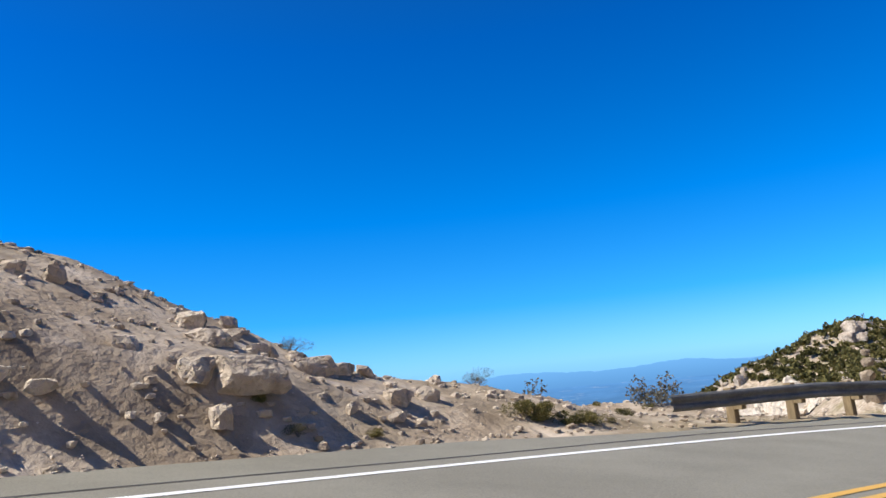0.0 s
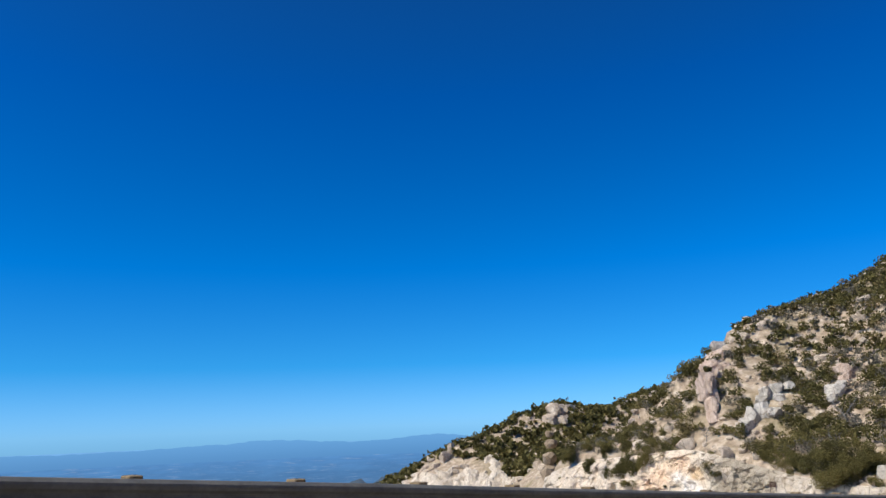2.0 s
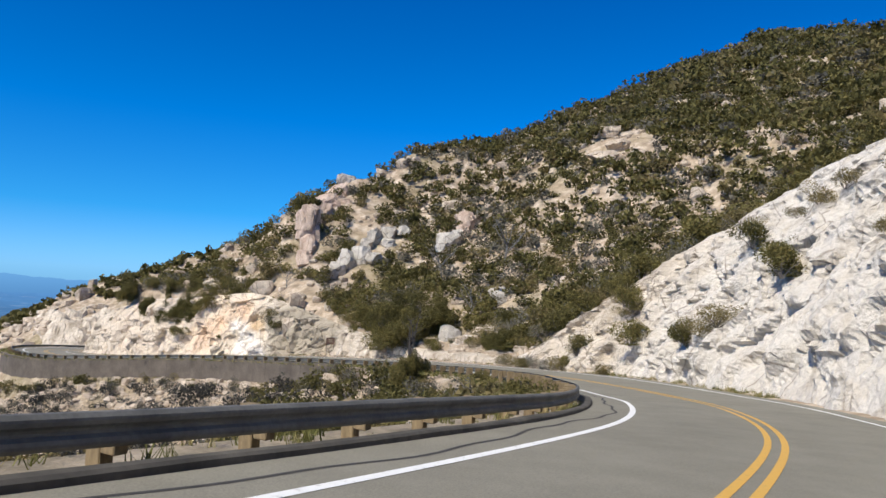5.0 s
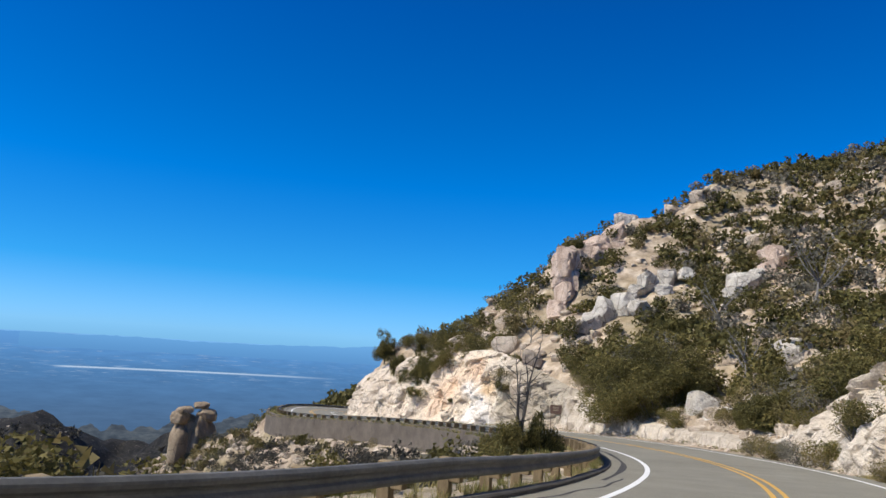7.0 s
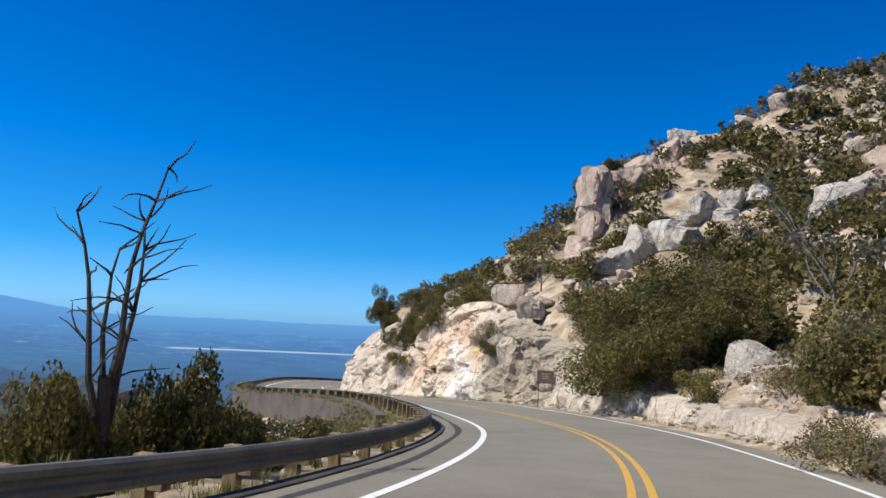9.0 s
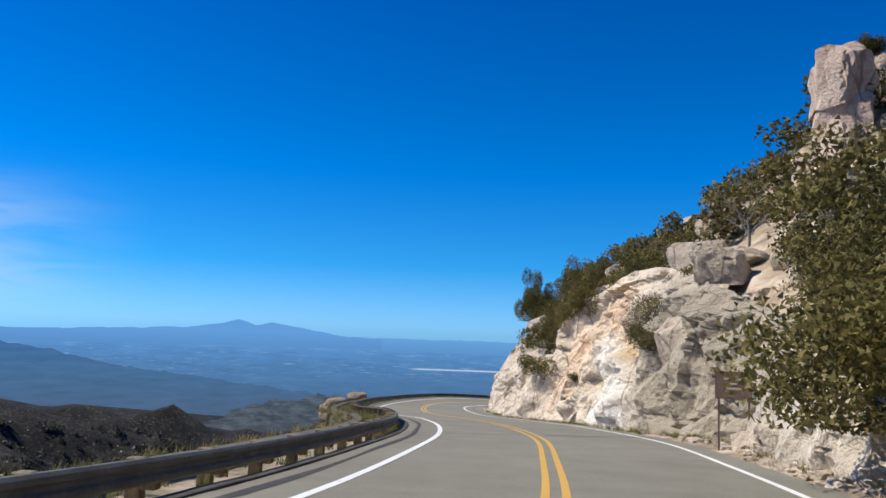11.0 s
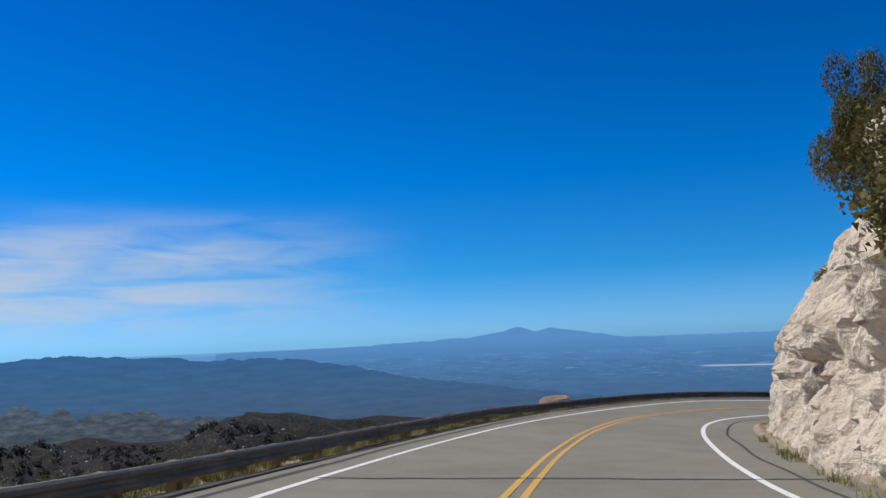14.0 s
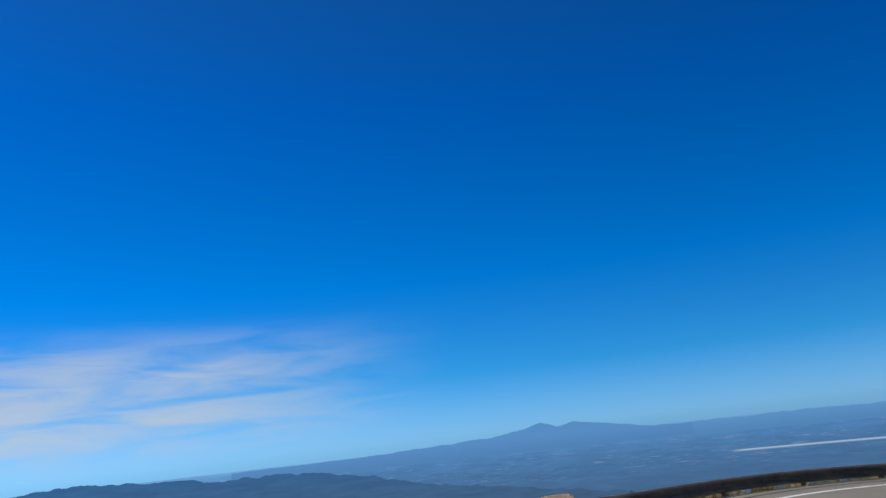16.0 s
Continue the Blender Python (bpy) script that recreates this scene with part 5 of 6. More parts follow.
crag("crag", "pale grey granite block at the end of the ridge ledge", M_GREYROCK, [(98.7, 139.4, 15.6, 1.9, 1.6, 1.7, 1, -0.35, 0.05), (100.6, 139.6, 15.6, 1.2, 1.2, 1.1, 4, 0.6, 0.0)])
crag("outcrop", "white granite outcrop among scrub oaks on the hillside", M_GREYROCK, [
    (89.0, 119.6, 2.4, 1.5, 1.3, 1.5, 0, 0.2, 0.1), (90.9, 119.4, 3.2, 1.3, 1.2, 1.5, 3, 0.8, 0.0), (87.3, 119.0, 1.3, 1.4, 1.2, 0.9, 4, 1.3, -0.2), (91.9, 117.6, 2.8, 1.5, 1.2, 0.9, 2, 2.0, 0.1), (85.6, 118.2, 0.4, 1.2, 1.0, 0.7, 5, 0.4, 0.0)])
crag("outcrop", "broad white granite slabs on the open hillside", M_GREYROCK, [
    (95.4, 123.4, 6.0, 1.8, 1.5, 1.4, 1, 0.3, 0.2), (97.4, 123.2, 6.9, 1.4, 1.2, 1.1, 5, 1.2, 0.1), (93.6, 122.6, 5.0, 1.2, 1.1, 0.9, 2, 2.2, -0.1), (99.4, 122.0, 7.4, 1.5, 1.1, 0.8, 0, 0.9, 0.0), (96.4, 121.4, 5.4, 1.1, 1.0, 0.8, 4, 2.7, 0.2)])
crag("outcrop", "small pale granite outcrop among scrub oaks", M_GREYROCK, [(101.7, 114.0, 6.0, 1.5, 1.3, 1.3, 3, 0.2, 0.1), (103.4, 114.6, 6.8, 1.1, 1.0, 1.0, 1, 1.2, 0.0), (100.2, 113.2, 4.9, 1.1, 1.0, 0.8, 5, 2.2, 0.1)])
crag("outcrop", "tan granite knob above the oaks of the hillside", M_PINK, [(107.2, 116.9, 9.2, 1.6, 1.4, 1.7, 2, 0.2, 0.1), (109.3, 117.4, 9.9, 1.5, 1.2, 1.1, 4, 1.0, -0.1), (105.6, 115.6, 7.8, 1.1, 1.0, 1.2, 0, 2.1, 0.2)])
crag("outcrop", "broad pale granite slabs high on the hillside", M_ROCK, [
    (124.4, 103.2, 21.6, 3.6, 2.6, 1.2, 1, 0.3, -0.25), (128.6, 104.6, 23.8, 3.0, 2.2, 1.2, 4, 0.7, -0.2), (120.6, 102.0, 19.4, 2.8, 2.0, 0.9, 2, 0.2, -0.2), (125.6, 106.8, 24.2, 2.4, 1.8, 1.1, 5, 1.1, 0.0)])
crag("outcrop", "pale rounded granite knob low on the hillside", M_GREYROCK, [(94.6, 93.2, -1.3, 1.7, 1.4, 1.2, 6, 0.3, 0.0), (96.6, 93.0, -0.6, 1.2, 1.1, 1.0, 3, 1.2, 0.1)])
crag("outcrop", "perched angular tan boulder on a stepped grey granite ledge", M_ROCK, [
    (79.9, 115.4, -6.0, 1.9, 1.7, 1.9, 4, 0.3, 0.05), (79.9, 115.4, -3.2, 1.1, 1.0, 0.85, 1, -0.3, 0.2), (78.9, 113.8, -6.8, 1.2, 1.3, 1.5, 2, 1.0, 0.1), (81.4, 114.2, -5.0, 1.1, 1.2, 0.9, 5, 0.6, 0.0), (81.9, 117.0, -3.9, 1.4, 1.2, 0.8, 3, 2.0, 0.1)])
crag("outcrop", "smooth grey and tan granite boulders above the verge", M_GREYROCK, [
    (86.2, 91.2, -6.2, 1.05, 1.2, 1.8, 7, 0.3, 0.05), (86.5, 88.8, -6.5, 1.4, 1.5, 1.3, 6, 2.0, 0.0), (85.2, 90.0, -7.2, 0.8, 0.9, 0.7, 9, 0.8, 0.0)])
crag("outcrop", "pale rock knob on the crest of the far wooded hill", M_ROCK, [
    (140.2, 308.6, 6.6, 3.4, 3.0, 3.6, 2, 0.3, 0.0), (144.4, 311.4, 7.0, 3.4, 3.0, 2.4, 0, 1.0, 0.1), (136.6, 306.4, 3.4, 3.2, 2.8, 2.4, 4, 2.0, 0.0), (142.0, 306.0, 3.0, 2.6, 2.4, 2.0, 3, 0.9, 0.0), (149.0, 315.6, 7.4, 3.0, 3.0, 2.0, 5, 0.5, 0.0)])
crag("outcrop", "tan rock spire at the foot of the far wooded hill", M_ROCK, [(88.8, 302.6, -10.6, 3.0, 2.6, 3.4, 1, 0.3, 0.0), (91.6, 304.0, -8.0, 1.3, 1.3, 3.8, 3, 1.0, 0.0), (84.6, 301.4, -13.6, 2.6, 2.2, 2.0, 5, 0.4, 0.0)])
# rubble of the bank
for me in SMALL:
    me.materials.append(M_ROCK)
for k in range(90):
    s_, o = rng.uniform(arc_of(2.0) - 4, arc_of(3.0) - 3), 6.1 + 5.0 * rng.random()
    c, n, z, bk, w = at_arc(s_)
    p = c + n * o
    ob = new("boulder", SMALL[k % 6])
    h = 0.05 + 0.14 * rng.random() ** 1.8
    ob.matrix_world = Matrix.Translation((p[0], p[1], ground_z(p[0], p[1]) + 0.25 * h)) @ Matrix.Rotation(rng.uniform(0, 6.28), 4, "Z") @ Matrix.Rotation(rng.uniform(-0.4, 0.4), 4, "X") @ Matrix.Diagonal((h * rng.uniform(1, 1.7), h, h * rng.uniform(0.6, 1.0), 1))
    tagged(ob, "angular tan rock in the rubble of the bank", "boulder", "boulders on the bank")
# the large rocks of the bank
for x, y, hx, hz, k, turn_ in ((-25.4, 3.95, 0.60, 0.30, 0, 0.5), (-25.9, 3.5, 0.26, 0.2, 3, 1.4), (-24.75, 6.1, 0.38, 0.24, 1, 0.2), (-24.4, 6.5, 0.22, 0.16, 5, 1.0), (-24.1, 7.3, 0.22, 0.18, 2, 2.0),
                               (-23.4, 5.7, 0.25, 0.18, 5, 0.9), (-22.9, 6.5, 0.24, 0.2, 6, 1.2), (-22.8, 8.3, 0.15, 0.16, 2, 0.1), (-25.5, 3.2, 0.2, 0.18, 4, 2.3), (-26.7, 5.5, 0.36, 0.2, 1, 1.8), (-26.4, 6.6, 0.24, 0.15, 3, 0.7),
                               (-26.1, 4.8, 0.34, 0.18, 2, 1.1), (-25.6, 5.6, 0.22, 0.15, 5, 0.3)):
    ob = new("boulder", BLOCKS[k].copy())
    ob.data.materials.append(M_ROCK)
    ob.matrix_world = Matrix.Translation((x, y, ground_z(x, y) + 0.2 * hz)) @ Matrix.Rotation(turn_, 4, "Z") @ Matrix.Rotation(0.15, 4, "X") @ Matrix.Diagonal((hx, hx * 0.85, hz, 1))
    tagged(ob, "large angular tan boulder half sunk in the gravel bank", "boulder", "boulders on the bank")
stack("pillar", (94.1, 214.7, -14), [(0, 0, 2.0, 4.2, 1, 1, 1.3, 2, 0.4), (0, 0, 7.0, 3.0, 1, 1, 1.2, 5, 1.3), (0.5, 0, 10.8, 2.3, 1, 1, 1.1, 6, 2.0), (0.2, 0, 13.6, 1.7, 1, 1, 0.9, 3, 0.6)],
    "tan weathered rock pillar standing below the far hill", mat=M_TAN, drop=-14.5)


# ------------------------------------------------------------------ marked trees
def dead_tree(name, at, height, seed, mat, label, spread=0.5, forks=3, thick=1.0):
    rnd = random.Random(seed)
    root = tagged(empty(name, at), label, "dead tree")
    v, f = [], []
    trunk = wander(rnd, (0, 0, -0.3), (0.05, 0, 1), height * 0.42, 5, 0.10)
    limb(v, f, trunk, height * 0.017 * thick, height * 0.012 * thick, 7)
    link("trunk", v, f, mat, root)
    for k in range(forks):
        a = 6.28 * k / forks + rnd.uniform(-0.5, 0.5)
        base = trunk[rnd.choice((3, 4, 5))]
        main = wander(rnd, base, (math.cos(a) * spread, math.sin(a) * spread, 1), height * rnd.uniform(0.45, 0.62), 7, 0.16, 0.1)
        v, f = [], []
        limb(v, f, main, height * 0.009 * thick, height * 0.0022 * thick, 6)
        for q in main[2:]:
            for _ in range(rnd.choice((1, 2, 3))):
                b = rnd.uniform(0, 6.28)
                tw = wander(rnd, q, (math.cos(b), math.sin(b), rnd.uniform(0.1, 1.1)), height * rnd.uniform(0.06, 0.16), 4, 0.3)
                limb(v, f, tw, height * 0.0032 * thick, height * 0.0009 * thick, 4)
        link("branch", v, f, mat, root)
    return root


dead_tree("dead_tree", (68.3, 71.5, ground_z(68.3, 71.5)), 6.0, 21, M_CHAR, "tall bare burnt tree beyond the guardrail", 0.15, 4, 1.2)
for x, y, h, sd_ in ((95.0, 105.6, 4.5, 7), (101.0, 100.4, 5.5, 8), (90.5, 93.5, 4.0, 9), (88, 101, 3.2, 12), (81.5, 122.5, 3.0, 13), (79.4, 118.6, 1.9, 14)):
    dead_tree("dead_tree", (x, y, ground_z(x, y)), h * 1.3, sd_, M_DEAD, "grey leafless dead oak on the hillside", 0.9, 7, 1.25)


CROWNS = []
for k in range(6):
    v, f = leaf_cloud(700 + k, 12500 if k < 4 else 26000, 0.062 if k < 4 else 0.040, 1.05, 1.0, 22 if k < 4 else 30)
    me = bpy.data.meshes.new("crown")
    me.from_pydata([tuple(q) for q in v], [], f)
    me.materials.append(M_OAK)
    CROWNS.append(me)


def oak_tree(at, size, seed, label, tall=1.0):
    root = tagged(empty("oak_tree", at), label, "tree", "oaks above the road")
    rnd = random.Random(seed)
    crown = new("crown", CROWNS[seed % 4 if size < 2.45 else 4 + seed % 2])
    crown.parent = root
    v, f = [], []
    tr = wander(rnd, (0, 0, -0.15), (0.1, 0.1, 1), 0.55, 4, 0.2)
    limb(v, f, tr, 0.07, 0.04, 7)
    for k in range(5):
        a = 6.28 * k / 5
        limb(v, f, wander(rnd, tr[2 + k % 3], (math.cos(a), math.sin(a), 0.8), 0.7, 4, 0.25), 0.035, 0.01, 5)
    link("trunk", v, f, M_BARK, root)
    root.scale = (size * tall, size * tall, size)
    return root


OAKS = ((82.8, 96.5, 3.0), (84.5, 99.5, 2.6), (85.6, 94.5, 2.8), (89.4, 86.0, 1.5), (84.6, 83.2, 1.1), (84.6, 80.5, 1.6), (87.5, 77.0, 2.0),
        (83.0, 103.5, 1.9), (89.6, 138.4, 1.5), (99.6, 141.0, 1.2))
for k, (x, y, r) in enumerate(OAKS):
    oak_tree((x, y, ground_z(x, y)), r, 500 + k, "dense olive-green live oak with a rounded crown")
for k, (x, y, z, hh, ww) in enumerate(((69.1, 72.0, -6.35, 1.25, 1.0), (67.75, 71.3, -6.4, 1.2, 0.85), (68.5, 72.5, -6.9, 1.0, 0.85), (66.9, 70.9, -7.1, 0.9, 0.75), (69.9, 72.9, -6.9, 0.8, 0.7))):
    size = hh / 0.70
    oak_tree((x, y, z - 0.62 * size), size, 520 + k, "dark oak sprouting round the burnt trunk", ww / size / 1.05)
# oaks along the top of the cut: middle of the crown, half height, half width
for k, (x, y, z, hh, ww) in enumerate(((72.9, 128.5, -4.5, 1.9, 1.6), (71.3, 131.8, -5.0, 1.8, 1.5), (69.6, 136.0, -5.9, 1.5, 1.5), (68.3, 140.4, -5.6, 1.5, 1.5), (66.7, 145.3, -3.7, 1.8, 1.5),
                                       (67.4, 148.2, -4.6, 1.5, 1.4), (74.8, 131.6, -3.4, 1.5, 1.4), (70.3, 133.2, -6.3, 1.4, 1.3), (71.7, 130.2, -6.0, 1.3, 1.2), (69.0, 134.6, -7.0, 1.1, 1.1), (88.5, 130.2, 11.1, 0.6, 1.0), (77.9, 122.4, -4.0, 0.9, 1.2), (78.6, 119.0, -4.0, 0.9, 1.3), (73.4, 135.4, -2.6, 1.5, 1.5), (71.2, 139.8, -3.2, 1.5, 1.5))):
    size = hh / 0.70
    oak_tree((x, y, z - 0.62 * size), size, 530 + k, "dark live oak rooted along the edge of the rock", ww / size / 1.05)
# bushes rooted in the cut face
for x, y, z, r in ((70.25, 130.1, -9.1, 1.35), (65.15, 146.0, -8.2, 0.68), (73.0, 123.2, -8.6, 0.42), (76.9, 115.6, -6.6, 0.95), (77.4, 116.9, -5.7, 0.95)):
    bush("oak", x, y, r, z, label="dark green bush rooted in the rock cut")
for kind, x, y, z, r in (("grey", 77.0, 116.0, -6.5, 1.25), ("dry", 77.5, 117.0, -5.5, 1.1), ("grey", 77.9, 117.9, -4.9, 1.0), ("dry", 77.4, 114.6, -6.4, 0.9)):
    bush(kind, x, y, r, z, label="brown and grey brush hanging over the rock cut")


for k in range(26):
    s_ = arc_of(13.8) + (arc_of(20.2) - arc_of(13.8)) * (k + rng.random() * 0.8) / 26
    c, n, z, bk, w = at_arc(s_)
    p = c - n * (w[2] + rng.uniform(0.7, 2.2))
    bush(rng.choices(("oak", "dry", "grey"), (6, 2, 1))[0], p[0], p[1], rng.uniform(0.5, 1.15), label="olive brush on the low rocky bank", group="brush on the bank")
for k in range(40):
    s_ = rng.uniform(arc_of(13.8), arc_of(20.0))
    c, n, z, bk, w = at_arc(s_)
    p = c - n * (w[2] + rng.uniform(-0.3, 1.4))
    boulder(p[0], p[1], rng.choice((0.3, 0.4, 0.5, 0.7, 0.9)), label="pale angular boulder on the low roadside bank", group="boulders on the low bank")
for x, y, r, kind in ((-21.2, 6.7, 0.32, "oak"), (-20.9, 6.9, 0.28, "oak"), (-20.4, 7.0, 0.30, "oak"), (-20.0, 7.3, 0.24, "oak"), (-19.6, 7.6, 0.16, "dry"), (-18.9, 9.2, 0.2, "oak"), (-17.7, 12.4, 0.14, "oak"), (-18.9, 13.0, 0.14, "oak"), (-22.0, 9.1, 0.34, "grey"), (-25.6, 7.9, 0.32, "grey"), (-24.6, 3.7, 0.18, "dry"), (-25.1, 3.8, 0.16, "oak"), (-23.6, 4.4, 0.12, "oak"), (-9.3, 13.4, 0.2, "oak"), (-11.3, 12.9, 0.24, "dry"), (-11.9, 12.5, 0.2, "dry")):
    bush(kind, x, y, r, tall=0.8, label="low scrubby plant among the bank's rubble", group="plants on the bank")


for k in range(32):
    s_ = rng.uniform(arc_of(8.6), arc_of(14.6))
    c, n, z, bk, w = at_arc(s_)
    k_ = rng.uniform(0.15, 0.85)
    p = c - n * (w[2] - 0.5 + 0.73 * w[3] * k_ ** 1.25)
    bush(rng.choice(("oak", "dry", "dry")), p[0], p[1], rng.uniform(0.55, 1.25), z - bk * w[2] - 0.3 + (w[3] * 1.1 + 0.5) * k_, label="olive shrub rooted in the pale rock cut", group="shrubs in the cut")

for k in range(13):
    c, n, z, bk, w = at_arc(rng.uniform(arc_of(13.5), arc_of(16.3)))
    o = w[2] - rng.uniform(0.1, 0.9)
    p = c - n * o
    bush(rng.choice(("oak", "dry", "grey", "dry")), p[0], p[1], rng.uniform(0.45, 1.0), z - bk * o, label="low olive shrub at the foot of the rock cut", group="shrubs under the cut")

for x, y, z, r in ((68.9, 133.6, -7.4, 1.2), (70.3, 132.6, -7.0, 1.2)):
    bush("oak", x, y, r, z, label="dense dark shrub hanging over the rock cut", group="shrubs in the cut")

# ------------------------------------------------------------------ sign
def road_sign(x, y, face):
    z = ground_z(x, y)
    root = tagged(empty("road_sign", (x, y, z)), "brown rectangular road sign on two slim posts by the cut", "sign")
    root.rotation_euler = (0, 0, face)
    for o in (-0.40, 0.40):
        v, f = [], []
        limb(v, f, [(o, 0, -0.3), (o, 0, 1.0), (o, 0, 2.05)], 0.03, 0.03, 6)
        link("post", v, f, M_SIGN, root)
    me = box_mesh("panel", 0.98, 0.025, 0.76, M_SIGN, 0.006)
    ob = new("panel", me)
    ob.parent = root
    ob.location = (0, -0.045, 1.38)
    me = box_mesh("writing", 0.50, 0.006, 0.06, M_GRAVEL, 0)
    for k, (h, w) in enumerate(((1.90, 1.0), (1.77, 0.8), (1.64, 0.9))):
        ob = new("writing", me)
        ob.parent = root
        ob.location, ob.scale = (0, -0.062, h), (w, 1, 1)


road_sign(79.7, 105.4, radians(-15))

# ------------------------------------------------------------------ sealed cracks in the asphalt
M_LIFT = 0.004
tagged(ribbon("sealed_crack", M_TAR, 4, arc_of(6.6), lambda s, w: w[0] + 0.62 + 0.05 * math.sin(s * 0.7), lambda s, w: w[0] + 0.55 + 0.05 * math.sin(s * 0.7), M_LIFT, 0.5), "dark sealed crack along the road edge", "crack", kind="structure")
tagged(ribbon("sealed_crack", M_TAR, arc_of(8.0), arc_of(12.6), lambda s, w: w[0] + 0.62 + 0.16 * math.sin(s * 0.55) + 0.05 * math.sin(s * 2.1), lambda s, w: w[0] + 0.55 + 0.16 * math.sin(s * 0.55) + 0.05 * math.sin(s * 2.1), M_LIFT, 0.4), "dark wavering sealed crack beside the edge line", "crack", kind="structure")


tagged(ribbon("sealed_crack", M_TAR, arc_of(22.3), arc_of(28.8), lambda s, w: -w[1] - 0.72 + 0.04 * math.sin(s * 0.9), lambda s, w: -w[1] - 0.80 + 0.04 * math.sin(s * 0.9), M_LIFT, 0.4), "dark sealed crack along the inside of the bend", "crack", kind="structure")


tagged(ribbon("sealed_crack", M_TAR, arc_of(12.4), S_END, lambda s, w: w[0] + 0.82 + 0.03 * math.sin(s * 0.8), lambda s, w: w[0] + 0.66 + 0.04 * math.sin(s * 0.6), M_LIFT, 0.5), "black tar seam along the foot of the kerb", "crack", kind="structure")


def inner_kerb():
    prof = [(1.60, -0.03), (1.64, 0.09), (1.80, 0.12), (2.0, 0.0)]
    ss = np.arange(arc_of(22.6), arc_of(30.5), 0.6)
    v, f = [], []
    for s in ss:
        c, n, z, bk, w = at_arc(s)
        for o, hgt in prof:
            q = w[1] + o + 0.05 * float(vnoise(s * 0.8, 3.0))
            p = c - n * q
            v.append((p[0], p[1], z - bk * q + hgt + 0.02 * float(vnoise(s * 1.3, o * 4))))
    for i in range(len(ss) - 1):
        for j in range(3):
            f.append((4 * i + j, 4 * i + j + 1, 4 * i + 5 + j, 4 * i + 4 + j))
    tagged(link("kerb", v, f, M_GRAVEL), "low pale crumbling kerb below the rock cut", "kerb", kind="structure")


inner_kerb()


def cross_crack(s, a, b, wid=0.035, skew=0.0):
    v, f = [], []
    offs = np.linspace(a, b, 26)
    for o in offs:
        q = s - skew * o + 0.05 * math.sin(o * 1.3 + s) + 0.03 * math.sin(o * 4.1)
        for e in (-wid, wid):
            c, n, z, bk, w = at_arc(q + e)
            p = c + n * o
            v.append((p[0], p[1], z + bk * o + 0.009))
    for i in range(25):
        f.append((2 * i, 2 * i + 1, 2 * i + 3, 2 * i + 2))
    tagged(link("cross_crack", v, f, M_TAR), "thin dark crack across both lanes", "crack", kind="structure")


cross_crack(arc_of(20.25), 4.0, -4.6, 0.055, 0.33)
cross_crack(arc_of(23.97), 3.6, -5.2, 0.045, 0.2)

# the pattern plants take places of their own
for k, p_ in enumerate(q_ for group_ in PROTO.values() for q_ in group_):
    x, y = (90 + 3 * k, 108 + 2 * k)
    p_.location = (x, y, ground_z(x, y) - 0.15)
    p_.scale = (1.3, 1.3, 1.2)


# ------------------------------------------------------------------ distance
def backdrop():
    az = np.linspace(0, 2 * math.pi, 241)[:-1]
    prof = [(1150, -250), (2400, -400), (4600, -640), (4620, -330), (4630, -78)]
    v, f = [], []
    for a in az:
        for r, z in prof:
            v.append((60 - r * math.sin(a), 80 + r * math.cos(a), z))
    k, n = len(prof), len(az)
    for i in range(n):
        for j in range(k - 1):
            f.append((i * k + j, i * k + j + 1, ((i + 1) % n) * k + j + 1, ((i + 1) % n) * k + j))
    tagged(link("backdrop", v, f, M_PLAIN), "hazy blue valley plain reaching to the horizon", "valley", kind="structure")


backdrop()


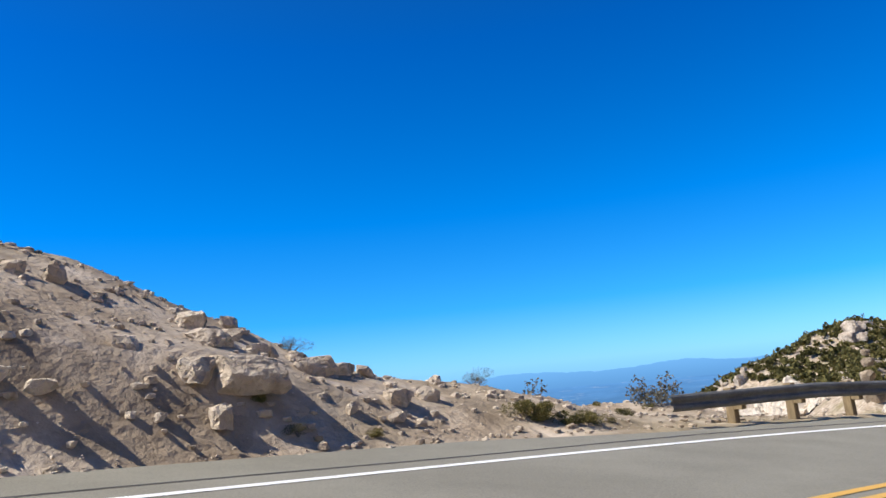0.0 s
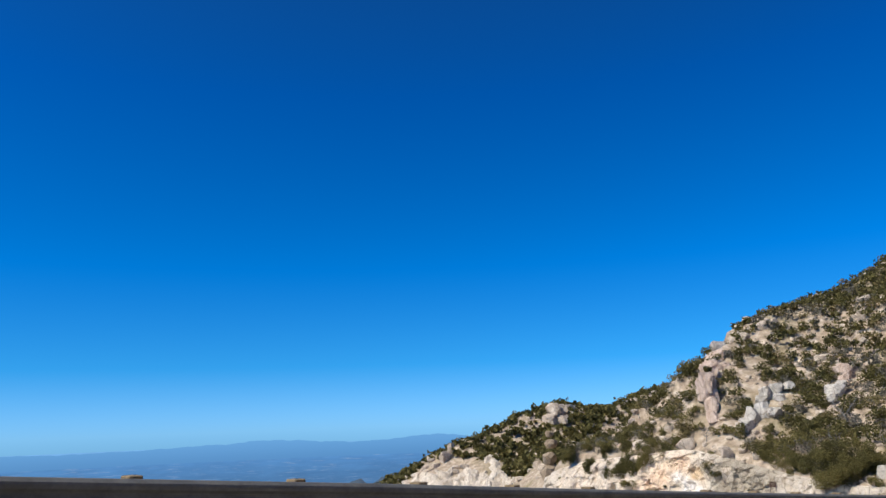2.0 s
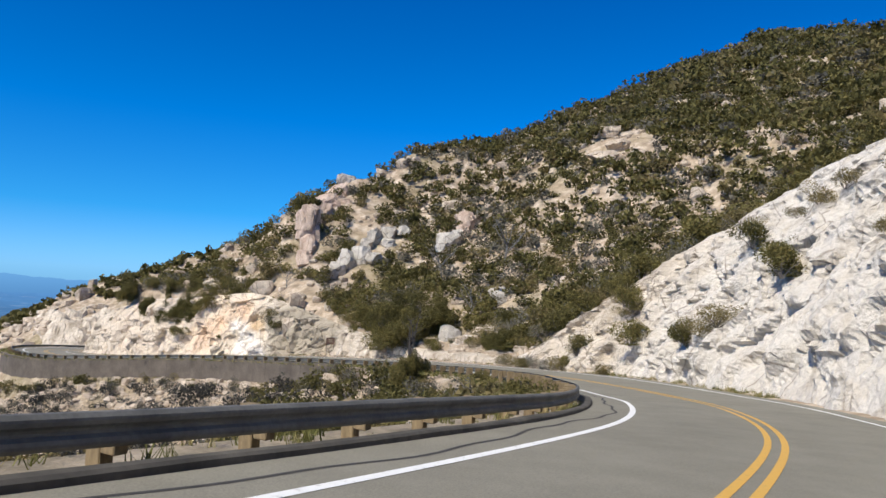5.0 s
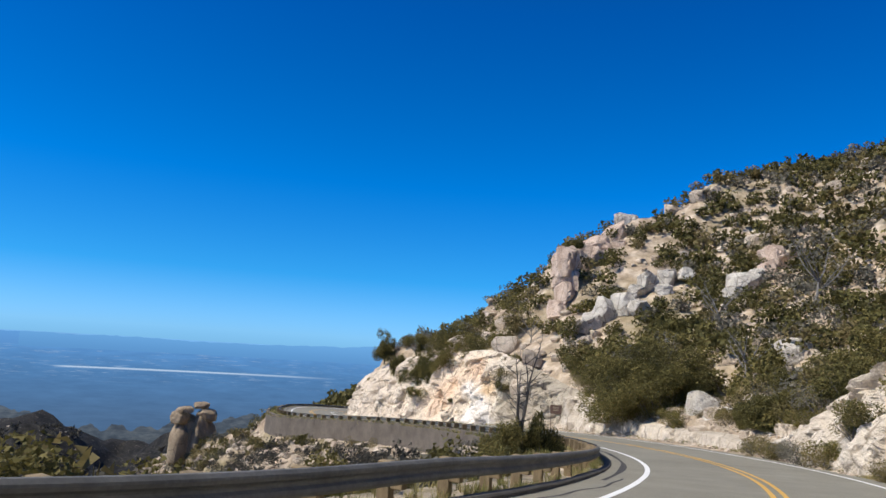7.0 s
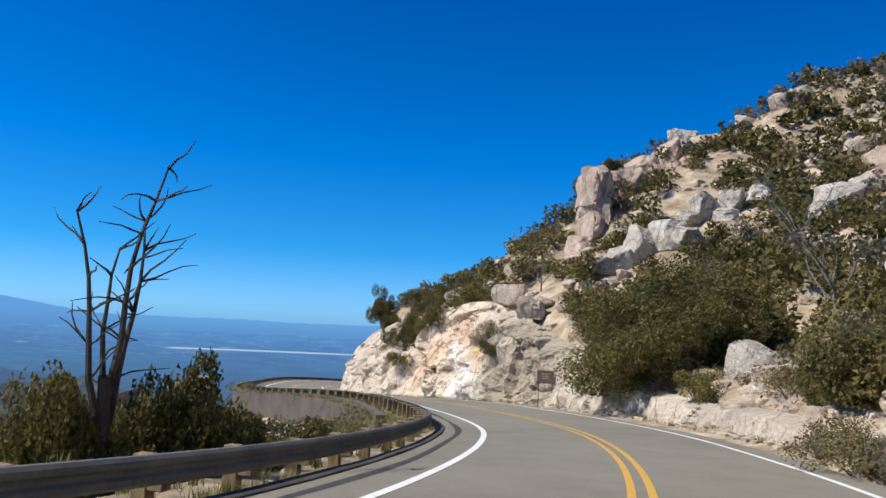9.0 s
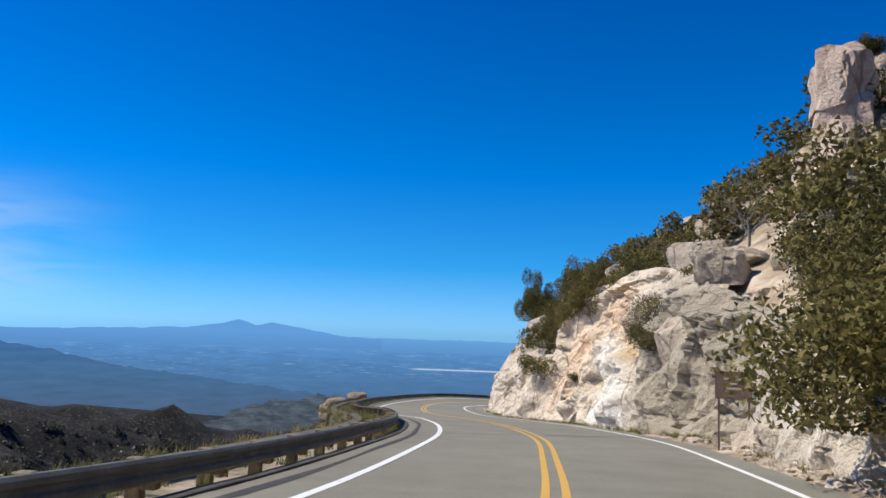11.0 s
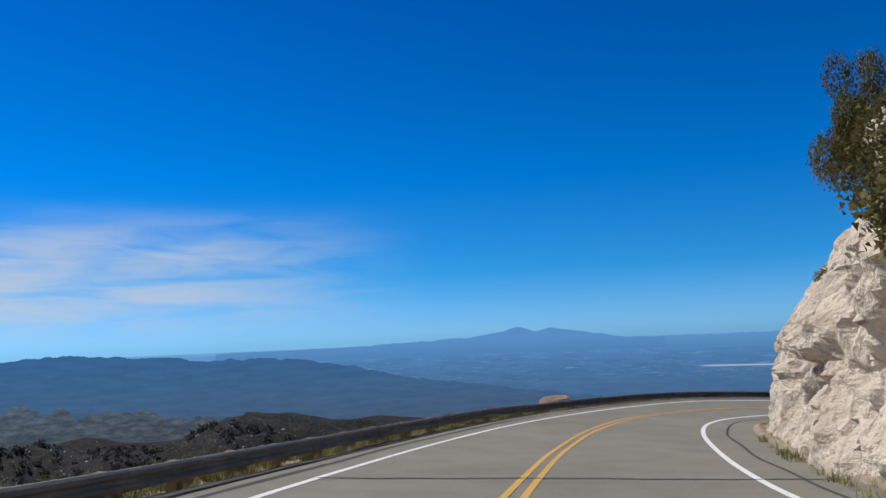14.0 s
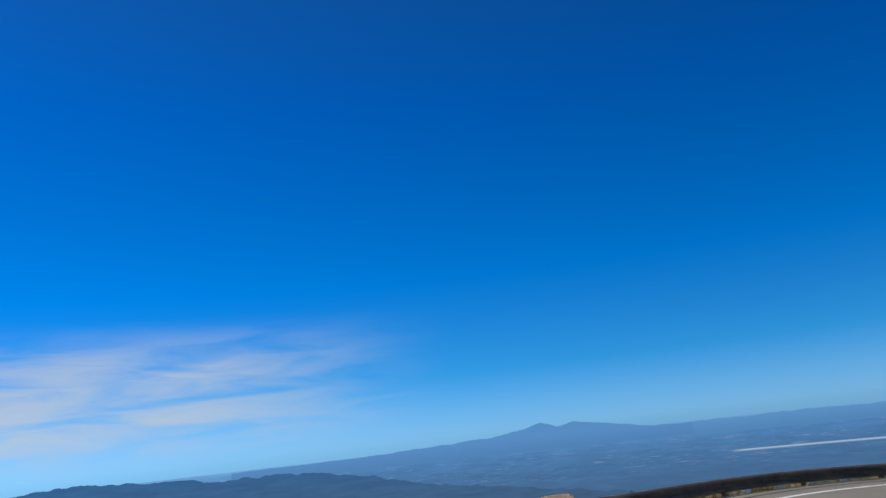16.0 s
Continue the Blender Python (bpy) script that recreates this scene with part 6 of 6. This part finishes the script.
def skyline(name, mat, r, pts, low, label, rough, seed):
    """A far range: its crest given as azimuth and elevation in degrees."""
    az = np.arange(pts[0][0], pts[-1][0], 0.15)
    el = np.interp(az, *zip(*pts))
    v, f = [], []
    for k, (a, e) in enumerate(zip(az, el)):
        e = e + rough * float(fbm(a * 1.1, seed * 7.0, 0, 4, seed))
        ca, sa = math.cos(radians(a)), math.sin(radians(a))
        for q, (rr, ee) in enumerate(((r, low), (r + 40, low * 0.5 + e * 0.5), (r + 90, e), (r + 200, low))):
            v.append((60 - rr * sa, 80 + rr * ca, -6 + rr * math.tan(radians(ee))))
    for i in range(len(az) - 1):
        for j in range(3):
            f.append((4 * i + j, 4 * i + j + 1, 4 * i + 5 + j, 4 * i + 4 + j))
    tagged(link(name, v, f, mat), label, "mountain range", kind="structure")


skyline("mountain_range", M_FARMT, 4350, [(12, -1.0), (20, -0.98), (24.4, -0.92), (25.6, -0.78), (27.9, -0.35), (29.2, -0.22), (30.1, -0.04), (31.3, -0.27), (32.6, 0.15), (33.4, -0.1), (34.2, -0.26), (36.6, -0.57), (41.6, -0.76), (46.5, -0.9), (55, -1.0)], -1.8, "distant twin-peaked mountain range in painted blue haze", 0.04, 2)
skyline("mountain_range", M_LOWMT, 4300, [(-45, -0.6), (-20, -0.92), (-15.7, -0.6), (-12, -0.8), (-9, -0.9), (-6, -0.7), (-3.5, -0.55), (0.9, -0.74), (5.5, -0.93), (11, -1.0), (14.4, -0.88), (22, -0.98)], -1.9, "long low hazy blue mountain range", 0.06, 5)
skyline("ridge", M_NEARMT, 2600, [(24, -5.6), (30, -4.7), (36, -3.9), (41.5, -3.1), (45, -2.2), (48.8, -1.68), (52, -1.5), (55, -1.45), (58, -1.0), (60.5, -1.0), (64.5, -0.55), (66, -0.8), (69, -1.1), (72, -0.9), (80, -0.8), (95, -0.6), (120, -0.5)], -9, "long dark foothill ridge across the valley in painted blue haze", 0.12, 8)
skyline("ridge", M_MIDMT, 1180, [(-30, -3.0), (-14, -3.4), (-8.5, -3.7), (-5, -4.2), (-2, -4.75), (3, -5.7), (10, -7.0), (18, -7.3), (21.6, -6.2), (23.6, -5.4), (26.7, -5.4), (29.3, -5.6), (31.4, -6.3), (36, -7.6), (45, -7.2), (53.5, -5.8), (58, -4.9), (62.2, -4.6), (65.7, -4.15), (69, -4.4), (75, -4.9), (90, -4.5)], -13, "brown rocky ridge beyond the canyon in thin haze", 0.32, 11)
